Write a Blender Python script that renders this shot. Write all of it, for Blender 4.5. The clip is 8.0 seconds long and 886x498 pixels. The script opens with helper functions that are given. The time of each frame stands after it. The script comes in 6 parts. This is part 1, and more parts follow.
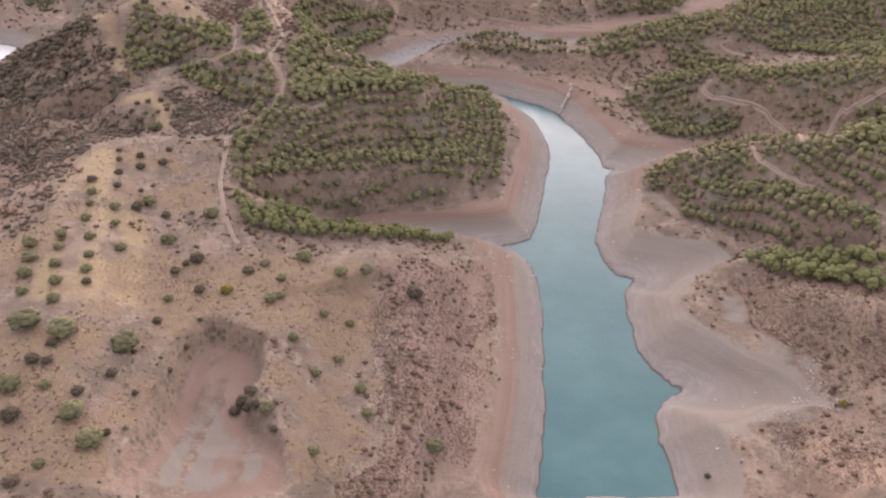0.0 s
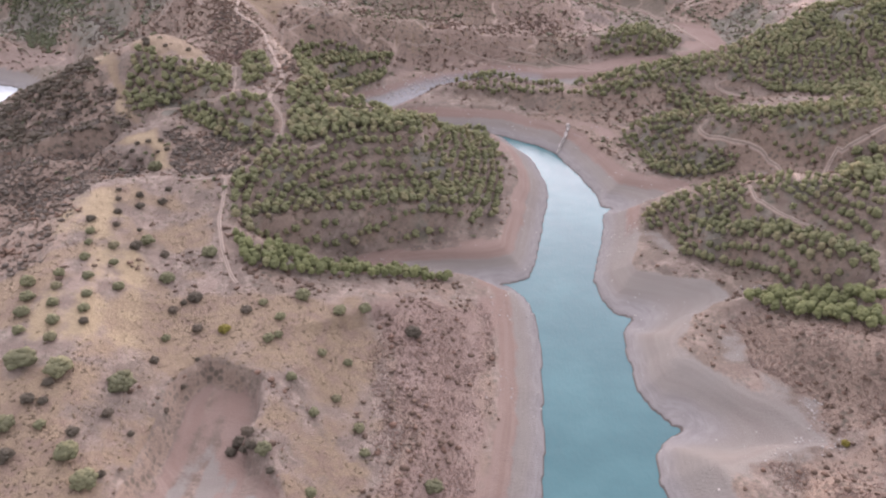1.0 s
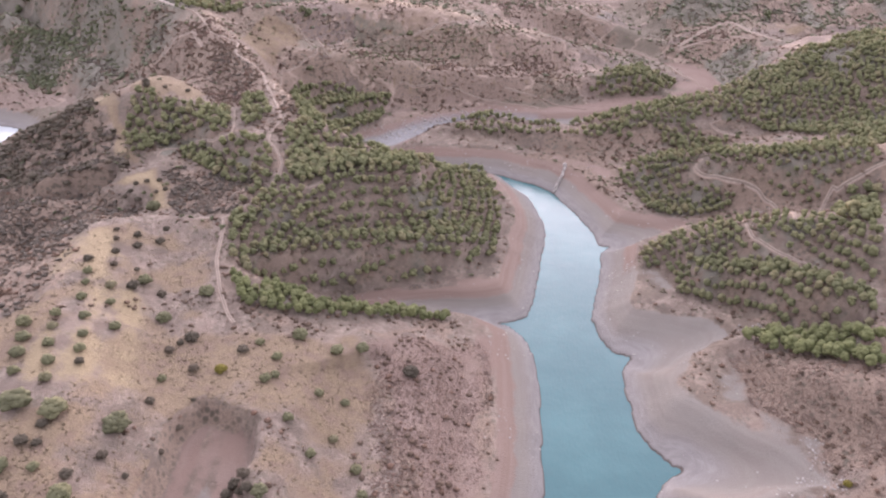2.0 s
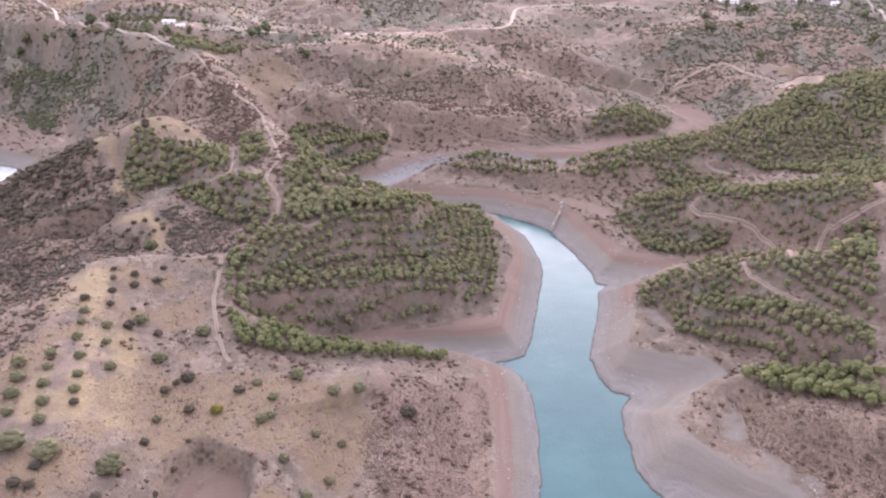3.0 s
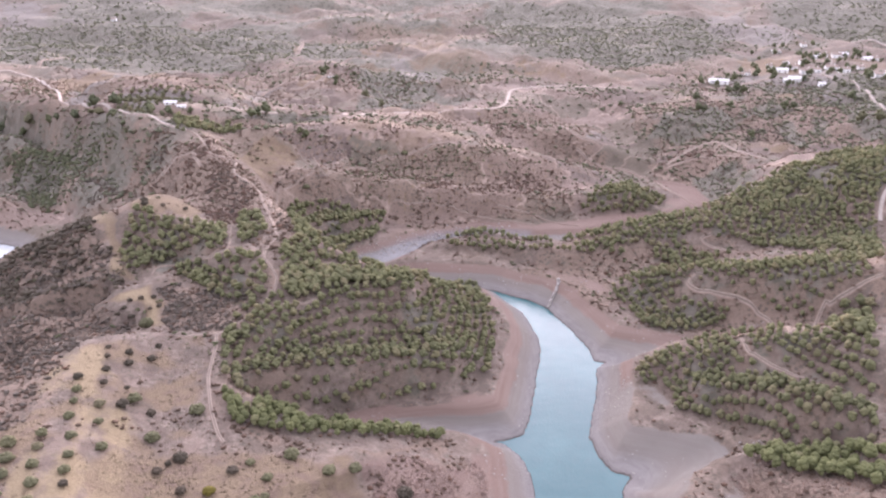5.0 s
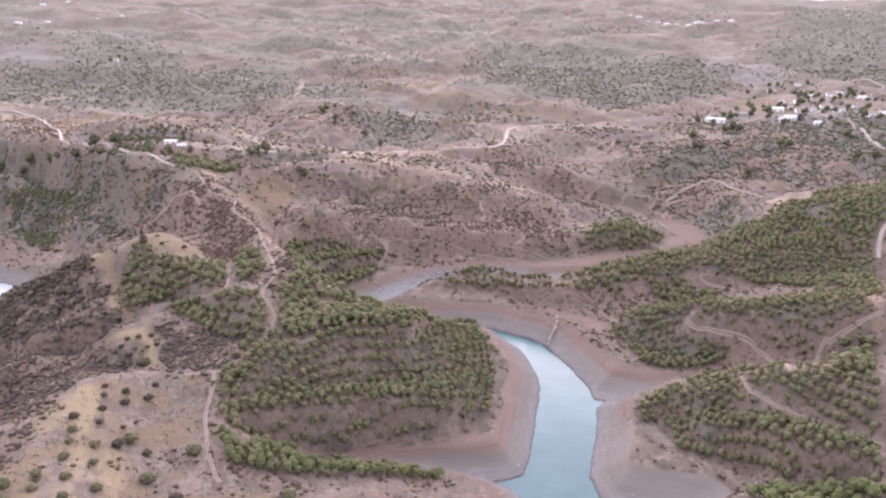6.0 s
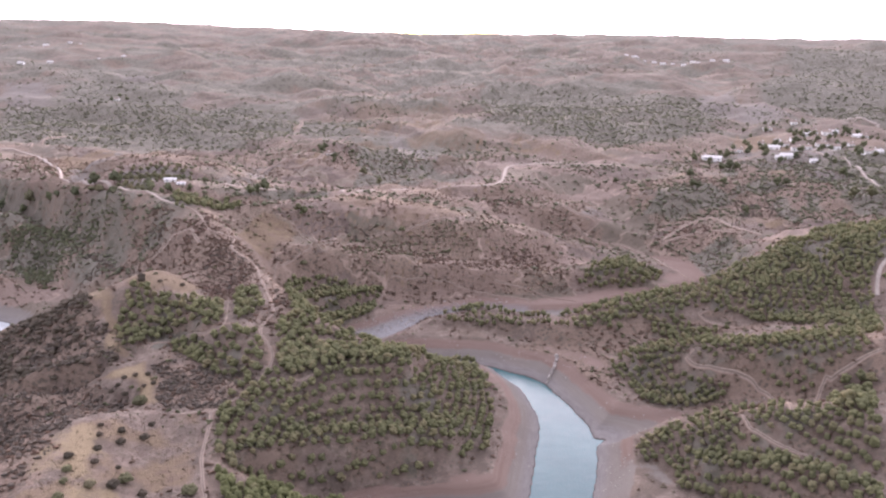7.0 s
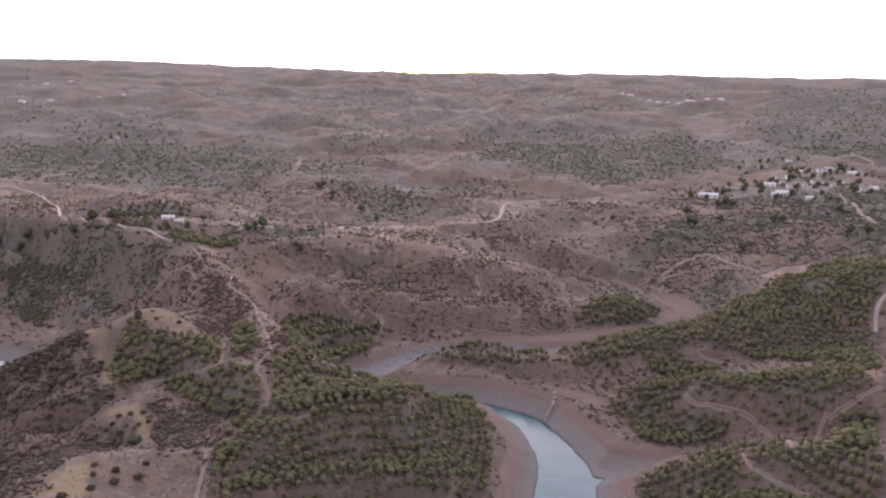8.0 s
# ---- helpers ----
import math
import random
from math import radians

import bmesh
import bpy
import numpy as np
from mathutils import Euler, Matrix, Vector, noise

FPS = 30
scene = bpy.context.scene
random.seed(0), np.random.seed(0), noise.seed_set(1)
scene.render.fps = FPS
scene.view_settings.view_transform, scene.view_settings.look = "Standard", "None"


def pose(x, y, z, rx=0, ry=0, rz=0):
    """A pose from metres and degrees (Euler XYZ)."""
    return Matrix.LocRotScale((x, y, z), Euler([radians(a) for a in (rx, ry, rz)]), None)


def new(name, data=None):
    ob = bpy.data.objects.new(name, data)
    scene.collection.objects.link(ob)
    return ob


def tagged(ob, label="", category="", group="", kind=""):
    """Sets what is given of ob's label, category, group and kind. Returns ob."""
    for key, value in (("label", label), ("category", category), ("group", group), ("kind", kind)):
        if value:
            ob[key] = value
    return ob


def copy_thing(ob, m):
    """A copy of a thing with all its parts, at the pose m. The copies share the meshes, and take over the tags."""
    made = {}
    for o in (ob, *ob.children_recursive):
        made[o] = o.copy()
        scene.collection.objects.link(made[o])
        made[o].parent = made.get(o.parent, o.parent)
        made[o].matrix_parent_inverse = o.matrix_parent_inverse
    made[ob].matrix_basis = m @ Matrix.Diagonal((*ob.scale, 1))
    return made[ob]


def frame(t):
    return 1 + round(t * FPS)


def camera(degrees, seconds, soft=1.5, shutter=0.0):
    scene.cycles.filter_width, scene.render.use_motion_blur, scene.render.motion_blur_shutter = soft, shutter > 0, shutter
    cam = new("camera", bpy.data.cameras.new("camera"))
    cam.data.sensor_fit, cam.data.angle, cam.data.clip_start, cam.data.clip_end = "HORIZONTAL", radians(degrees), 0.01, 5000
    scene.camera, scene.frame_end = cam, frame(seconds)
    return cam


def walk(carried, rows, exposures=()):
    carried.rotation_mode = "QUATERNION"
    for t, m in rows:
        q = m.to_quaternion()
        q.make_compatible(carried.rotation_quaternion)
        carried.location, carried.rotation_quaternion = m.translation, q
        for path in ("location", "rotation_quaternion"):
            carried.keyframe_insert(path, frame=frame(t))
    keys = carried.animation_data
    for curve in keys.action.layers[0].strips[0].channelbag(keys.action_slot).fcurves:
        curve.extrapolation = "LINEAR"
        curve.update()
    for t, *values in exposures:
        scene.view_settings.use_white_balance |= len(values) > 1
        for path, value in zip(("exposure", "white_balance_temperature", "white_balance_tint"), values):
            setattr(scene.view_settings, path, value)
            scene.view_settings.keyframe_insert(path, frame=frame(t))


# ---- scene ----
# The drone hangs still over the reservoir arm and tilts its camera up.
EYE = 150.0
TILTS = [
    # seconds, yaw, pitch, roll
    (0.0, 0.002, -32.549, 0.961),
    (0.5, -0.023, -31.232, 0.942),
    (1.0, -0.071, -29.915, 0.923),
    (1.5, -0.132, -28.598, 0.904),
    (3.0, -0.350, -24.655, 0.840),
    (3.5, -0.396, -23.353, 0.820),
    (4.0, -0.432, -22.052, 0.797),
    (4.5, -0.468, -20.758, 0.775),
    (6.0, -0.556, -16.905, 0.703),
    (6.5, -0.584, -15.632, 0.682),
    (7.0, -0.626, -14.363, 0.666),
    (7.5, -0.686, -13.108, 0.660),
    (8.0, -0.763, -11.856, 0.655),
]
EXPOSURES = [(0.0, 3.18, 6600, 27), (0.6, 3.28, 6150, 25), (1.5, 3.4, 5970, 27), (4.5, 3.5, 5820, 29), (6.5, 3.3, 5880, 29), (7.0, 3.13, 5900, 30), (8.0, 2.45, 5930, 31)]
cam = camera(55.2, 8.0, soft=2.3)
walk(cam, [(t, pose(0, 0, EYE, 90 + pitch, 0, yaw) @ pose(0, 0, 0, 0, 0, roll)) for t, yaw, pitch, roll in TILTS], EXPOSURES)

# ---- light: the sun sits on the skyline ahead, under a bright hazy sky ----
SUN_AZIMUTH = -0.6     # degrees to the left of straight ahead
SUN_HEIGHT = 0.2
VEIL_AHEAD, VEIL_BEHIND = 0.43, 0.135
world = bpy.data.worlds.new("hazy_evening")
scene.world = world
world.use_nodes = True
wn, wl = world.node_tree.nodes, world.node_tree.links
wn.clear()
sky = wn.new("ShaderNodeTexSky")
sky.sky_type, sky.sun_disc = "NISHITA", False
sky.sun_elevation, sky.sun_rotation = radians(SUN_HEIGHT + 4), radians(-SUN_AZIMUTH)
sky.altitude, sky.air_density, sky.dust_density, sky.ozone_density = 200, 1.0, 3.0, 1.0
sky_out = wn.new("ShaderNodeBackground")
sky_out.inputs["Strength"].default_value = 0.058
pale = wn.new("ShaderNodeHueSaturation")  # dust takes the colour out of the low sky
pale.inputs["Saturation"].default_value = 0.45
wl.new(sky.outputs[0], pale.inputs["Color"])
wl.new(pale.outputs[0], sky_out.inputs["Color"])
world_end = wn.new("ShaderNodeOutputWorld")
toward = wn.new("ShaderNodeTexCoord").outputs["Generated"]
axes = wn.new("ShaderNodeSeparateXYZ")
wl.new(toward, axes.inputs[0])
lit_side = wn.new("ShaderNodeMapRange")  # the veil of dust is brightest on the sun's side of the sky
lit_side.interpolation_type = "SMOOTHSTEP"
for socket, value in zip(("From Min", "From Max", "To Min", "To Max"), (-0.35, 1.0, VEIL_BEHIND, VEIL_AHEAD)):
    lit_side.inputs[socket].default_value = value
wl.new(axes.outputs["Y"], lit_side.inputs["Value"])
haze_out = wn.new("ShaderNodeBackground")
wl.new(lit_side.outputs[0], haze_out.inputs["Strength"])
to_sun = wn.new("ShaderNodeVectorMath")
to_sun.operation = "DISTANCE"
a, e = radians(SUN_AZIMUTH), radians(SUN_HEIGHT)
to_sun.inputs[1].default_value = (-math.sin(a) * math.cos(e), math.cos(a) * math.cos(e), math.sin(e))
wl.new(toward, to_sun.inputs[0])
haze_out.inputs["Color"].default_value = (1.0, 0.97, 0.955, 1)
both_out = wn.new("ShaderNodeAddShader")
wl.new(sky_out.outputs[0], both_out.inputs[0])
wl.new(haze_out.outputs[0], both_out.inputs[1])
halo = wn.new("ShaderNodeValToRGB")  # the white sun in its yellow ring
halo.color_ramp.interpolation = "EASE"
for k, (at, colour) in enumerate(((0.0, (6, 5.2, 3.4)), (0.014, (2.2, 1.9, 0.75)), (0.036, (0.85, 0.72, 0.13)), (0.10, (0.7, 0.62, 0.3)))):
    stop = halo.color_ramp.elements[k] if k < 2 else halo.color_ramp.elements.new(at)
    stop.position, stop.color = at, (*colour, 1)
wl.new(to_sun.outputs["Value"], halo.inputs["Fac"])
halo_out = wn.new("ShaderNodeBackground")
wl.new(halo.outputs["Color"], halo_out.inputs["Color"])
ring = wn.new("ShaderNodeMapRange")
ring.interpolation_type = "SMOOTHSTEP"
for socket, value in zip(("From Min", "From Max", "To Min", "To Max"), (0.032, 0.09, 0.0, 1.0)):
    ring.inputs[socket].default_value = value
wl.new(to_sun.outputs["Value"], ring.inputs["Value"])
whole = wn.new("ShaderNodeMixShader")
wl.new(ring.outputs[0], whole.inputs[0])
wl.new(halo_out.outputs[0], whole.inputs[1])
wl.new(both_out.outputs[0], whole.inputs[2])
wl.new(whole.outputs[0], world_end.inputs["Surface"])

sun_data = bpy.data.lights.new("sun", "SUN")
sun_data.energy, sun_data.angle, sun_data.color = 0.45, radians(6.0), (1.0, 0.74, 0.52)
sun = new("sun", sun_data)
sun.matrix_world = pose(0, 0, 400, 90 - SUN_HEIGHT - 4.0, 0, 180 + SUN_AZIMUTH)

# ---- helpers for nodes and meshes ----
class Nodes:
    """A material under construction."""

    def __init__(self, name):
        self.mat = bpy.data.materials.new(name)
        self.mat.use_nodes = True
        self.tree = self.mat.node_tree
        self.shader = self.tree.nodes["Principled BSDF"]
        self.shader.inputs["Roughness"].default_value = 0.95
        self.shader.inputs["Specular IOR Level"].default_value = 0.15
        self.where = self.tree.nodes.new("ShaderNodeTexCoord").outputs["Object"]

    def put(self, socket, value):
        if isinstance(value, bpy.types.NodeSocket):
            self.tree.links.new(value, socket)
        elif isinstance(value, tuple) and len(value) == 3 and socket.type == "RGBA":
            socket.default_value = (*value, 1)
        else:
            socket.default_value = value

    def noise(self, scale, detail=3.0, rough=0.6, stretch=None):
        n = self.tree.nodes.new("ShaderNodeTexNoise")
        n.inputs["Scale"].default_value, n.inputs["Detail"].default_value, n.inputs["Roughness"].default_value = scale, detail, rough
        at = self.where
        if stretch:
            m = self.tree.nodes.new("ShaderNodeMapping")
            m.inputs["Scale"].default_value = stretch
            self.tree.links.new(at, m.inputs["Vector"])
            at = m.outputs[0]
        self.tree.links.new(at, n.inputs["Vector"])
        return n.outputs["Fac"]

    def cells(self, scale, jitter):
        n = self.tree.nodes.new("ShaderNodeTexVoronoi")
        n.inputs["Scale"].default_value, n.inputs["Randomness"].default_value = scale, jitter
        self.tree.links.new(self.where, n.inputs["Vector"])
        return n.outputs["Distance"]

    def math(self, op, a, b=0.0, c=0.0):
        n = self.tree.nodes.new("ShaderNodeMath")
        n.operation = op
        for socket, value in zip(n.inputs, (a, b, c)):
            self.put(socket, value)
        return n.outputs[0]

    def step(self, v, lo, hi):
        n = self.tree.nodes.new("ShaderNodeMapRange")
        n.interpolation_type = "SMOOTHSTEP"
        self.put(n.inputs["Value"], v)
        n.inputs["From Min"].default_value, n.inputs["From Max"].default_value = lo, hi
        return n.outputs[0]

    def mix(self, fac, a, b):
        n = self.tree.nodes.new("ShaderNodeMix")
        n.data_type = "RGBA"
        self.put(n.inputs[0], fac)
        self.put(n.inputs[6], a)
        self.put(n.inputs[7], b)
        return n.outputs[2]

    def attribute(self, name):
        n = self.tree.nodes.new("ShaderNodeAttribute")
        n.attribute_name = name
        return n

    def split(self, colour):
        n = self.tree.nodes.new("ShaderNodeSeparateColor")
        self.tree.links.new(colour, n.inputs[0])
        return n.outputs

    def chance(self):
        return self.tree.nodes.new("ShaderNodeObjectInfo").outputs["Random"]

    def bump(self, height, strength, distance):
        n = self.tree.nodes.new("ShaderNodeBump")
        n.inputs["Strength"].default_value, n.inputs["Distance"].default_value = strength, distance
        self.tree.links.new(height, n.inputs["Height"])
        self.tree.links.new(n.outputs[0], self.shader.inputs["Normal"])

    def done(self, colour, rough=None):
        self.put(self.shader.inputs["Base Color"], colour)
        if rough is not None:
            self.put(self.shader.inputs["Roughness"], rough)
        return self.mat


def mesh_of(name, verts, faces, material, smooth_shade=False):
    """A mesh from arrays of points and of equal-sided faces."""
    verts, faces = np.asarray(verts, np.float32), np.asarray(faces, np.int32)
    me = bpy.data.meshes.new(name)
    sides = faces.shape[1]
    me.vertices.add(len(verts)), me.loops.add(faces.size), me.polygons.add(len(faces))
    me.vertices.foreach_set("co", verts.ravel())
    me.loops.foreach_set("vertex_index", faces.ravel())
    me.polygons.foreach_set("loop_start", np.arange(0, faces.size, sides, dtype=np.int32))
    me.polygons.foreach_set("use_smooth", np.full(len(faces), smooth_shade))
    me.update(calc_edges=True)
    me.materials.append(material)
    return me


def point_values(me, name, values):
    values = np.asarray(values, np.float32)
    if values.ndim == 1:
        me.attributes.new(name, "FLOAT", "POINT").data.foreach_set("value", values)
    else:
        me.attributes.new(name, "FLOAT_COLOR", "POINT").data.foreach_set("color", values.ravel())


def part(name, bm, material, parent, label=""):
    """Links a bmesh as one mesh object under a thing or a part."""
    me = bpy.data.meshes.new(name)
    bm.to_mesh(me), bm.free()
    me.materials.append(material)
    ob = new(name, me)
    ob.parent = parent
    return tagged(ob, label)


def box(bm, x0, x1, y0, y1, z0, z1):
    c = bmesh.ops.create_cube(bm, size=1)["verts"]
    for v in c:
        v.co = Vector((x0 if v.co.x < 0 else x1, y0 if v.co.y < 0 else y1, z0 if v.co.z < 0 else z1))
    return c

# ---- materials ----
def ground_material():
    n = Nodes("valley_ground")
    a, b = n.split(n.attribute("zone_a").outputs["Color"]), n.split(n.attribute("zone_b").outputs["Color"])
    fine, mid, wide, huge = n.noise(1.6, 4, 0.7), n.noise(0.22, 4, 0.65), n.noise(0.035, 3), n.noise(0.008, 3)
    grain = n.noise(6.0, 3, 0.7)
    fray = n.math("MULTIPLY_ADD", mid, 0.7, n.math("MULTIPLY_ADD", fine, 0.5, -0.6))

    def zone(v, lo=0.35, hi=0.65):
        return n.step(n.math("ADD", v, fray), lo, hi)

    speckle = n.step(n.math("MULTIPLY_ADD", grain, 0.5, n.math("MULTIPLY", fine, 0.5)), 0.36, 0.62)
    clump = n.cells(0.55, 0.9)
    clumps = n.math("MULTIPLY", n.math("SUBTRACT", 1.0, n.step(clump, 0.25, 0.55)), n.step(mid, 0.35, 0.6))
    scrub = n.mix(n.step(mid, 0.35, 0.68), (0.135, 0.100, 0.080), (0.230, 0.180, 0.145))
    scrub = n.mix(n.step(wide, 0.5, 0.72), scrub, n.mix(speckle, (0.180, 0.129, 0.100), (0.271, 0.208, 0.154)))
    scrub = n.mix(n.math("MULTIPLY", n.step(fine, 0.42, 0.66), 0.6), scrub, (0.077, 0.064, 0.049))
    scrub = n.mix(n.math("MULTIPLY", clumps, 0.5), scrub, (0.064, 0.060, 0.041))
    patches = n.noise(0.07, 5, 0.72)
    scrub = n.mix(n.math("MULTIPLY", n.step(patches, 0.5, 0.58), 0.62), scrub, (0.086, 0.068, 0.053))
    scrub = n.mix(n.math("MULTIPLY", n.step(patches, 0.44, 0.36), 0.35), scrub, (0.262, 0.196, 0.155))
    # old fields and terraces: patches of their own tone with paler banks between them
    drift = n.tree.nodes.new("ShaderNodeTexNoise")
    drift.inputs["Scale"].default_value, drift.inputs["Detail"].default_value = 0.03, 4
    n.tree.links.new(n.where, drift.inputs["Vector"])
    bend = n.tree.nodes.new("ShaderNodeVectorMath")
    bend.operation, bend.inputs[1].default_value = "MULTIPLY_ADD", (46, 46, 0)
    n.tree.links.new(drift.outputs["Color"], bend.inputs[0])
    n.tree.links.new(n.where, bend.inputs[2])
    lay = n.tree.nodes.new("ShaderNodeMapping")
    lay.inputs["Scale"].default_value = (0.021, 0.040, 0)
    n.tree.links.new(bend.outputs[0], lay.inputs["Vector"])
    plots, banks = n.tree.nodes.new("ShaderNodeTexVoronoi"), n.tree.nodes.new("ShaderNodeTexVoronoi")
    banks.feature = "DISTANCE_TO_EDGE"
    for v in (plots, banks):
        v.voronoi_dimensions, v.inputs["Scale"].default_value = "2D", 1.0
        n.tree.links.new(lay.outputs[0], v.inputs["Vector"])
    plot = n.split(plots.outputs["Color"])
    worked = n.attribute("worked").outputs["Fac"]
    tone = n.mix(n.step(plot[1], 0.25, 0.8), (0.101, 0.075, 0.064), (0.226, 0.165, 0.134))
    tone = n.mix(n.math("MULTIPLY", n.step(plot[2], 0.62, 0.7), 0.7), tone, (0.121, 0.112, 0.077))
    scrub = n.mix(n.math("MULTIPLY", worked, 0.55), scrub, n.mix(n.math("MULTIPLY", n.step(fine, 0.35, 0.7), 0.5), tone, (0.085, 0.066, 0.052)))
    edge = n.step(n.math("ADD", banks.outputs["Distance"], n.math("MULTIPLY", mid, 0.05)), 0.062, 0.026)
    edge = n.math("MULTIPLY", edge, n.step(n.noise(0.05, 3, 0.6), 0.42, 0.56))
    banked = n.math("MULTIPLY", n.math("MULTIPLY", edge, worked), 0.75)
    grass = n.mix(speckle, (0.122, 0.088, 0.058), (0.194, 0.145, 0.093))
    grass = n.mix(n.step(mid, 0.42, 0.66), grass, n.mix(speckle, (0.110, 0.076, 0.057), (0.157, 0.113, 0.083)))
    grass = n.mix(n.math("MULTIPLY", n.step(n.noise(0.75, 4, 0.75), 0.56, 0.68), 0.65), grass, (0.081, 0.064, 0.042))
    gold = n.mix(speckle, (0.171, 0.128, 0.078), (0.240, 0.186, 0.115))
    gold = n.mix(n.math("MULTIPLY", n.step(n.noise(0.75, 4, 0.75), 0.58, 0.70), 0.5), gold, (0.104, 0.086, 0.046))
    layers = n.noise(1.0, 2, 0.6, (0.02, 0.02, 1.3))
    bare = n.mix(n.step(layers, 0.3, 0.7), (0.150, 0.127, 0.109), (0.172, 0.150, 0.128))
    bare = n.mix(n.math("MULTIPLY", n.step(fine, 0.5, 0.75), 0.4), bare, (0.143, 0.121, 0.102))
    bare = n.mix(n.math("MULTIPLY", n.step(wide, 0.42, 0.66), 0.5), bare, (0.156, 0.141, 0.124))
    streak = n.noise(1.0, 4, 0.7, (0.16, 0.16, 2.5))
    bare = n.mix(n.math("MULTIPLY", n.attribute("silt").outputs["Fac"], 0.8), bare, n.mix(n.step(streak, 0.35, 0.65), (0.151, 0.137, 0.129), (0.201, 0.184, 0.173)))
    red = n.mix(n.step(layers, 0.3, 0.7), (0.156, 0.108, 0.086), (0.179, 0.130, 0.106))
    red = n.mix(n.math("MULTIPLY", n.step(fine, 0.5, 0.75), 0.4), red, (0.132, 0.087, 0.070))
    green = n.mix(speckle, (0.098, 0.090, 0.071), (0.160, 0.146, 0.115))
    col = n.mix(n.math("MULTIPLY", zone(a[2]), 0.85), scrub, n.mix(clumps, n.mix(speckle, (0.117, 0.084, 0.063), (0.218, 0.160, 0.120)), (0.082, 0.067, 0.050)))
    groves = n.math("SUBTRACT", 1.0, n.step(n.cells(0.13, 1.0), 0.28, 0.5))
    green = n.mix(n.math("MULTIPLY", groves, 0.7), green, (0.067, 0.065, 0.046))
    col = n.mix(n.math("MULTIPLY", zone(b[1]), 0.9), col, green)
    col = n.mix(n.math("MULTIPLY", worked, n.math("MULTIPLY", n.step(plot[0], 0.55, 0.95), 0.3)), col, tone)
    col = n.mix(banked, col, (0.300, 0.228, 0.180))
    col = n.mix(zone(a[1]), col, grass)
    col = n.mix(zone(b[2]), col, gold)
    col = n.mix(zone(b[0]), col, red)
    col = n.mix(zone(a[0]), col, bare)
    col = n.mix(n.math("MULTIPLY", n.attribute("channel").outputs["Fac"], n.step(streak, 0.2, 0.5)), col, n.mix(n.step(fine, 0.35, 0.65), (0.170, 0.168, 0.170), (0.245, 0.242, 0.242)))
    level = n.tree.nodes.new("ShaderNodeSeparateXYZ")
    n.tree.links.new(n.where, level.inputs[0])
    wet = n.math("SUBTRACT", 1.0, n.step(n.math("ADD", level.outputs[2], n.math("MULTIPLY", mid, 0.12)), 0.24, 0.46))
    col = n.mix(n.math("MULTIPLY", wet, 0.85), col, (0.060, 0.046, 0.037))
    n.bump(n.math("ADD", n.math("MULTIPLY", fine, 0.7), n.math("MULTIPLY", grain, 0.3)), 0.9, 0.6)
    return n.done(col, 0.96)


def water_material(name, deep, shallow):
    n = Nodes(name)
    ripple = n.math("ADD", n.noise(0.9, 4, 0.7, (1, 0.55, 1)), n.math("MULTIPLY", n.noise(0.09, 2), 1.2))
    n.bump(ripple, 0.26, 0.3)
    n.shader.inputs["Specular IOR Level"].default_value = 0.4
    n.shader.inputs["IOR"].default_value = 1.33
    col = n.mix(n.step(n.noise(0.03, 3), 0.35, 0.7), deep, shallow)
    return n.done(col, 0.12)


def track_material(name, light, dark, ruts=True):
    n = Nodes(name)
    across = n.attribute("across").outputs["Fac"]
    away = n.math("ABSOLUTE", across)
    col = n.mix(n.step(n.noise(0.9, 4, 0.7), 0.35, 0.65), dark, light)
    if ruts:
        middle = n.math("SUBTRACT", 1.0, n.step(n.math("ADD", away, n.math("MULTIPLY", n.noise(0.7, 3), 0.3)), 0.30, 0.48))
        col = n.mix(n.math("MULTIPLY", middle, 0.8), col, tuple(0.45 * c for c in dark))
    verge = n.step(n.math("ADD", away, n.math("MULTIPLY", n.noise(0.8, 3), 0.7)), 0.95, 1.25)
    col = n.mix(verge, col, (0.21, 0.150, 0.118))
    n.bump(n.noise(3.0, 3), 0.4, 0.2)
    return n.done(col, 0.95)


def foliage_material(name, deep, fresh, dry, dry_share):
    n = Nodes(name)
    tint = n.math("FRACT", n.math("ADD", n.chance(), n.attribute("tint").outputs["Fac"]))
    tuft = n.tree.nodes.new("ShaderNodeNewGeometry").outputs["Random Per Island"]
    col = n.mix(tint, deep, fresh)
    col = n.mix(n.math("MULTIPLY", n.step(tint, 1 - dry_share, 1.0), 0.8), col, dry)
    col = n.mix(n.math("MULTIPLY", tuft, 0.3), col, tuple(0.8 * c for c in deep))
    col = n.mix(n.math("MULTIPLY", n.step(n.noise(3.2, 4, 0.75), 0.45, 0.7), 0.45), col, tuple(1.25 * c for c in fresh))
    n.bump(n.noise(5.0, 3, 0.7), 0.5, 0.3)
    n.done(col, 0.9)
    glow = n.tree.nodes.new("ShaderNodeBsdfTranslucent")
    n.put(glow.inputs["Color"], col)
    both = n.tree.nodes.new("ShaderNodeMixShader")
    both.inputs[0].default_value = 0.6
    n.tree.links.new(n.shader.outputs[0], both.inputs[1])
    n.tree.links.new(glow.outputs[0], both.inputs[2])
    n.tree.links.new(both.outputs[0], n.tree.nodes["Material Output"].inputs["Surface"])
    return n.mat


def plain_material(name, light, dark, scale=1.5, rough=0.9):
    n = Nodes(name)
    col = n.mix(n.step(n.noise(scale, 4, 0.65), 0.3, 0.7), dark, light)
    n.bump(n.noise(scale * 5, 3), 0.3, 0.05)
    return n.done(col, rough)


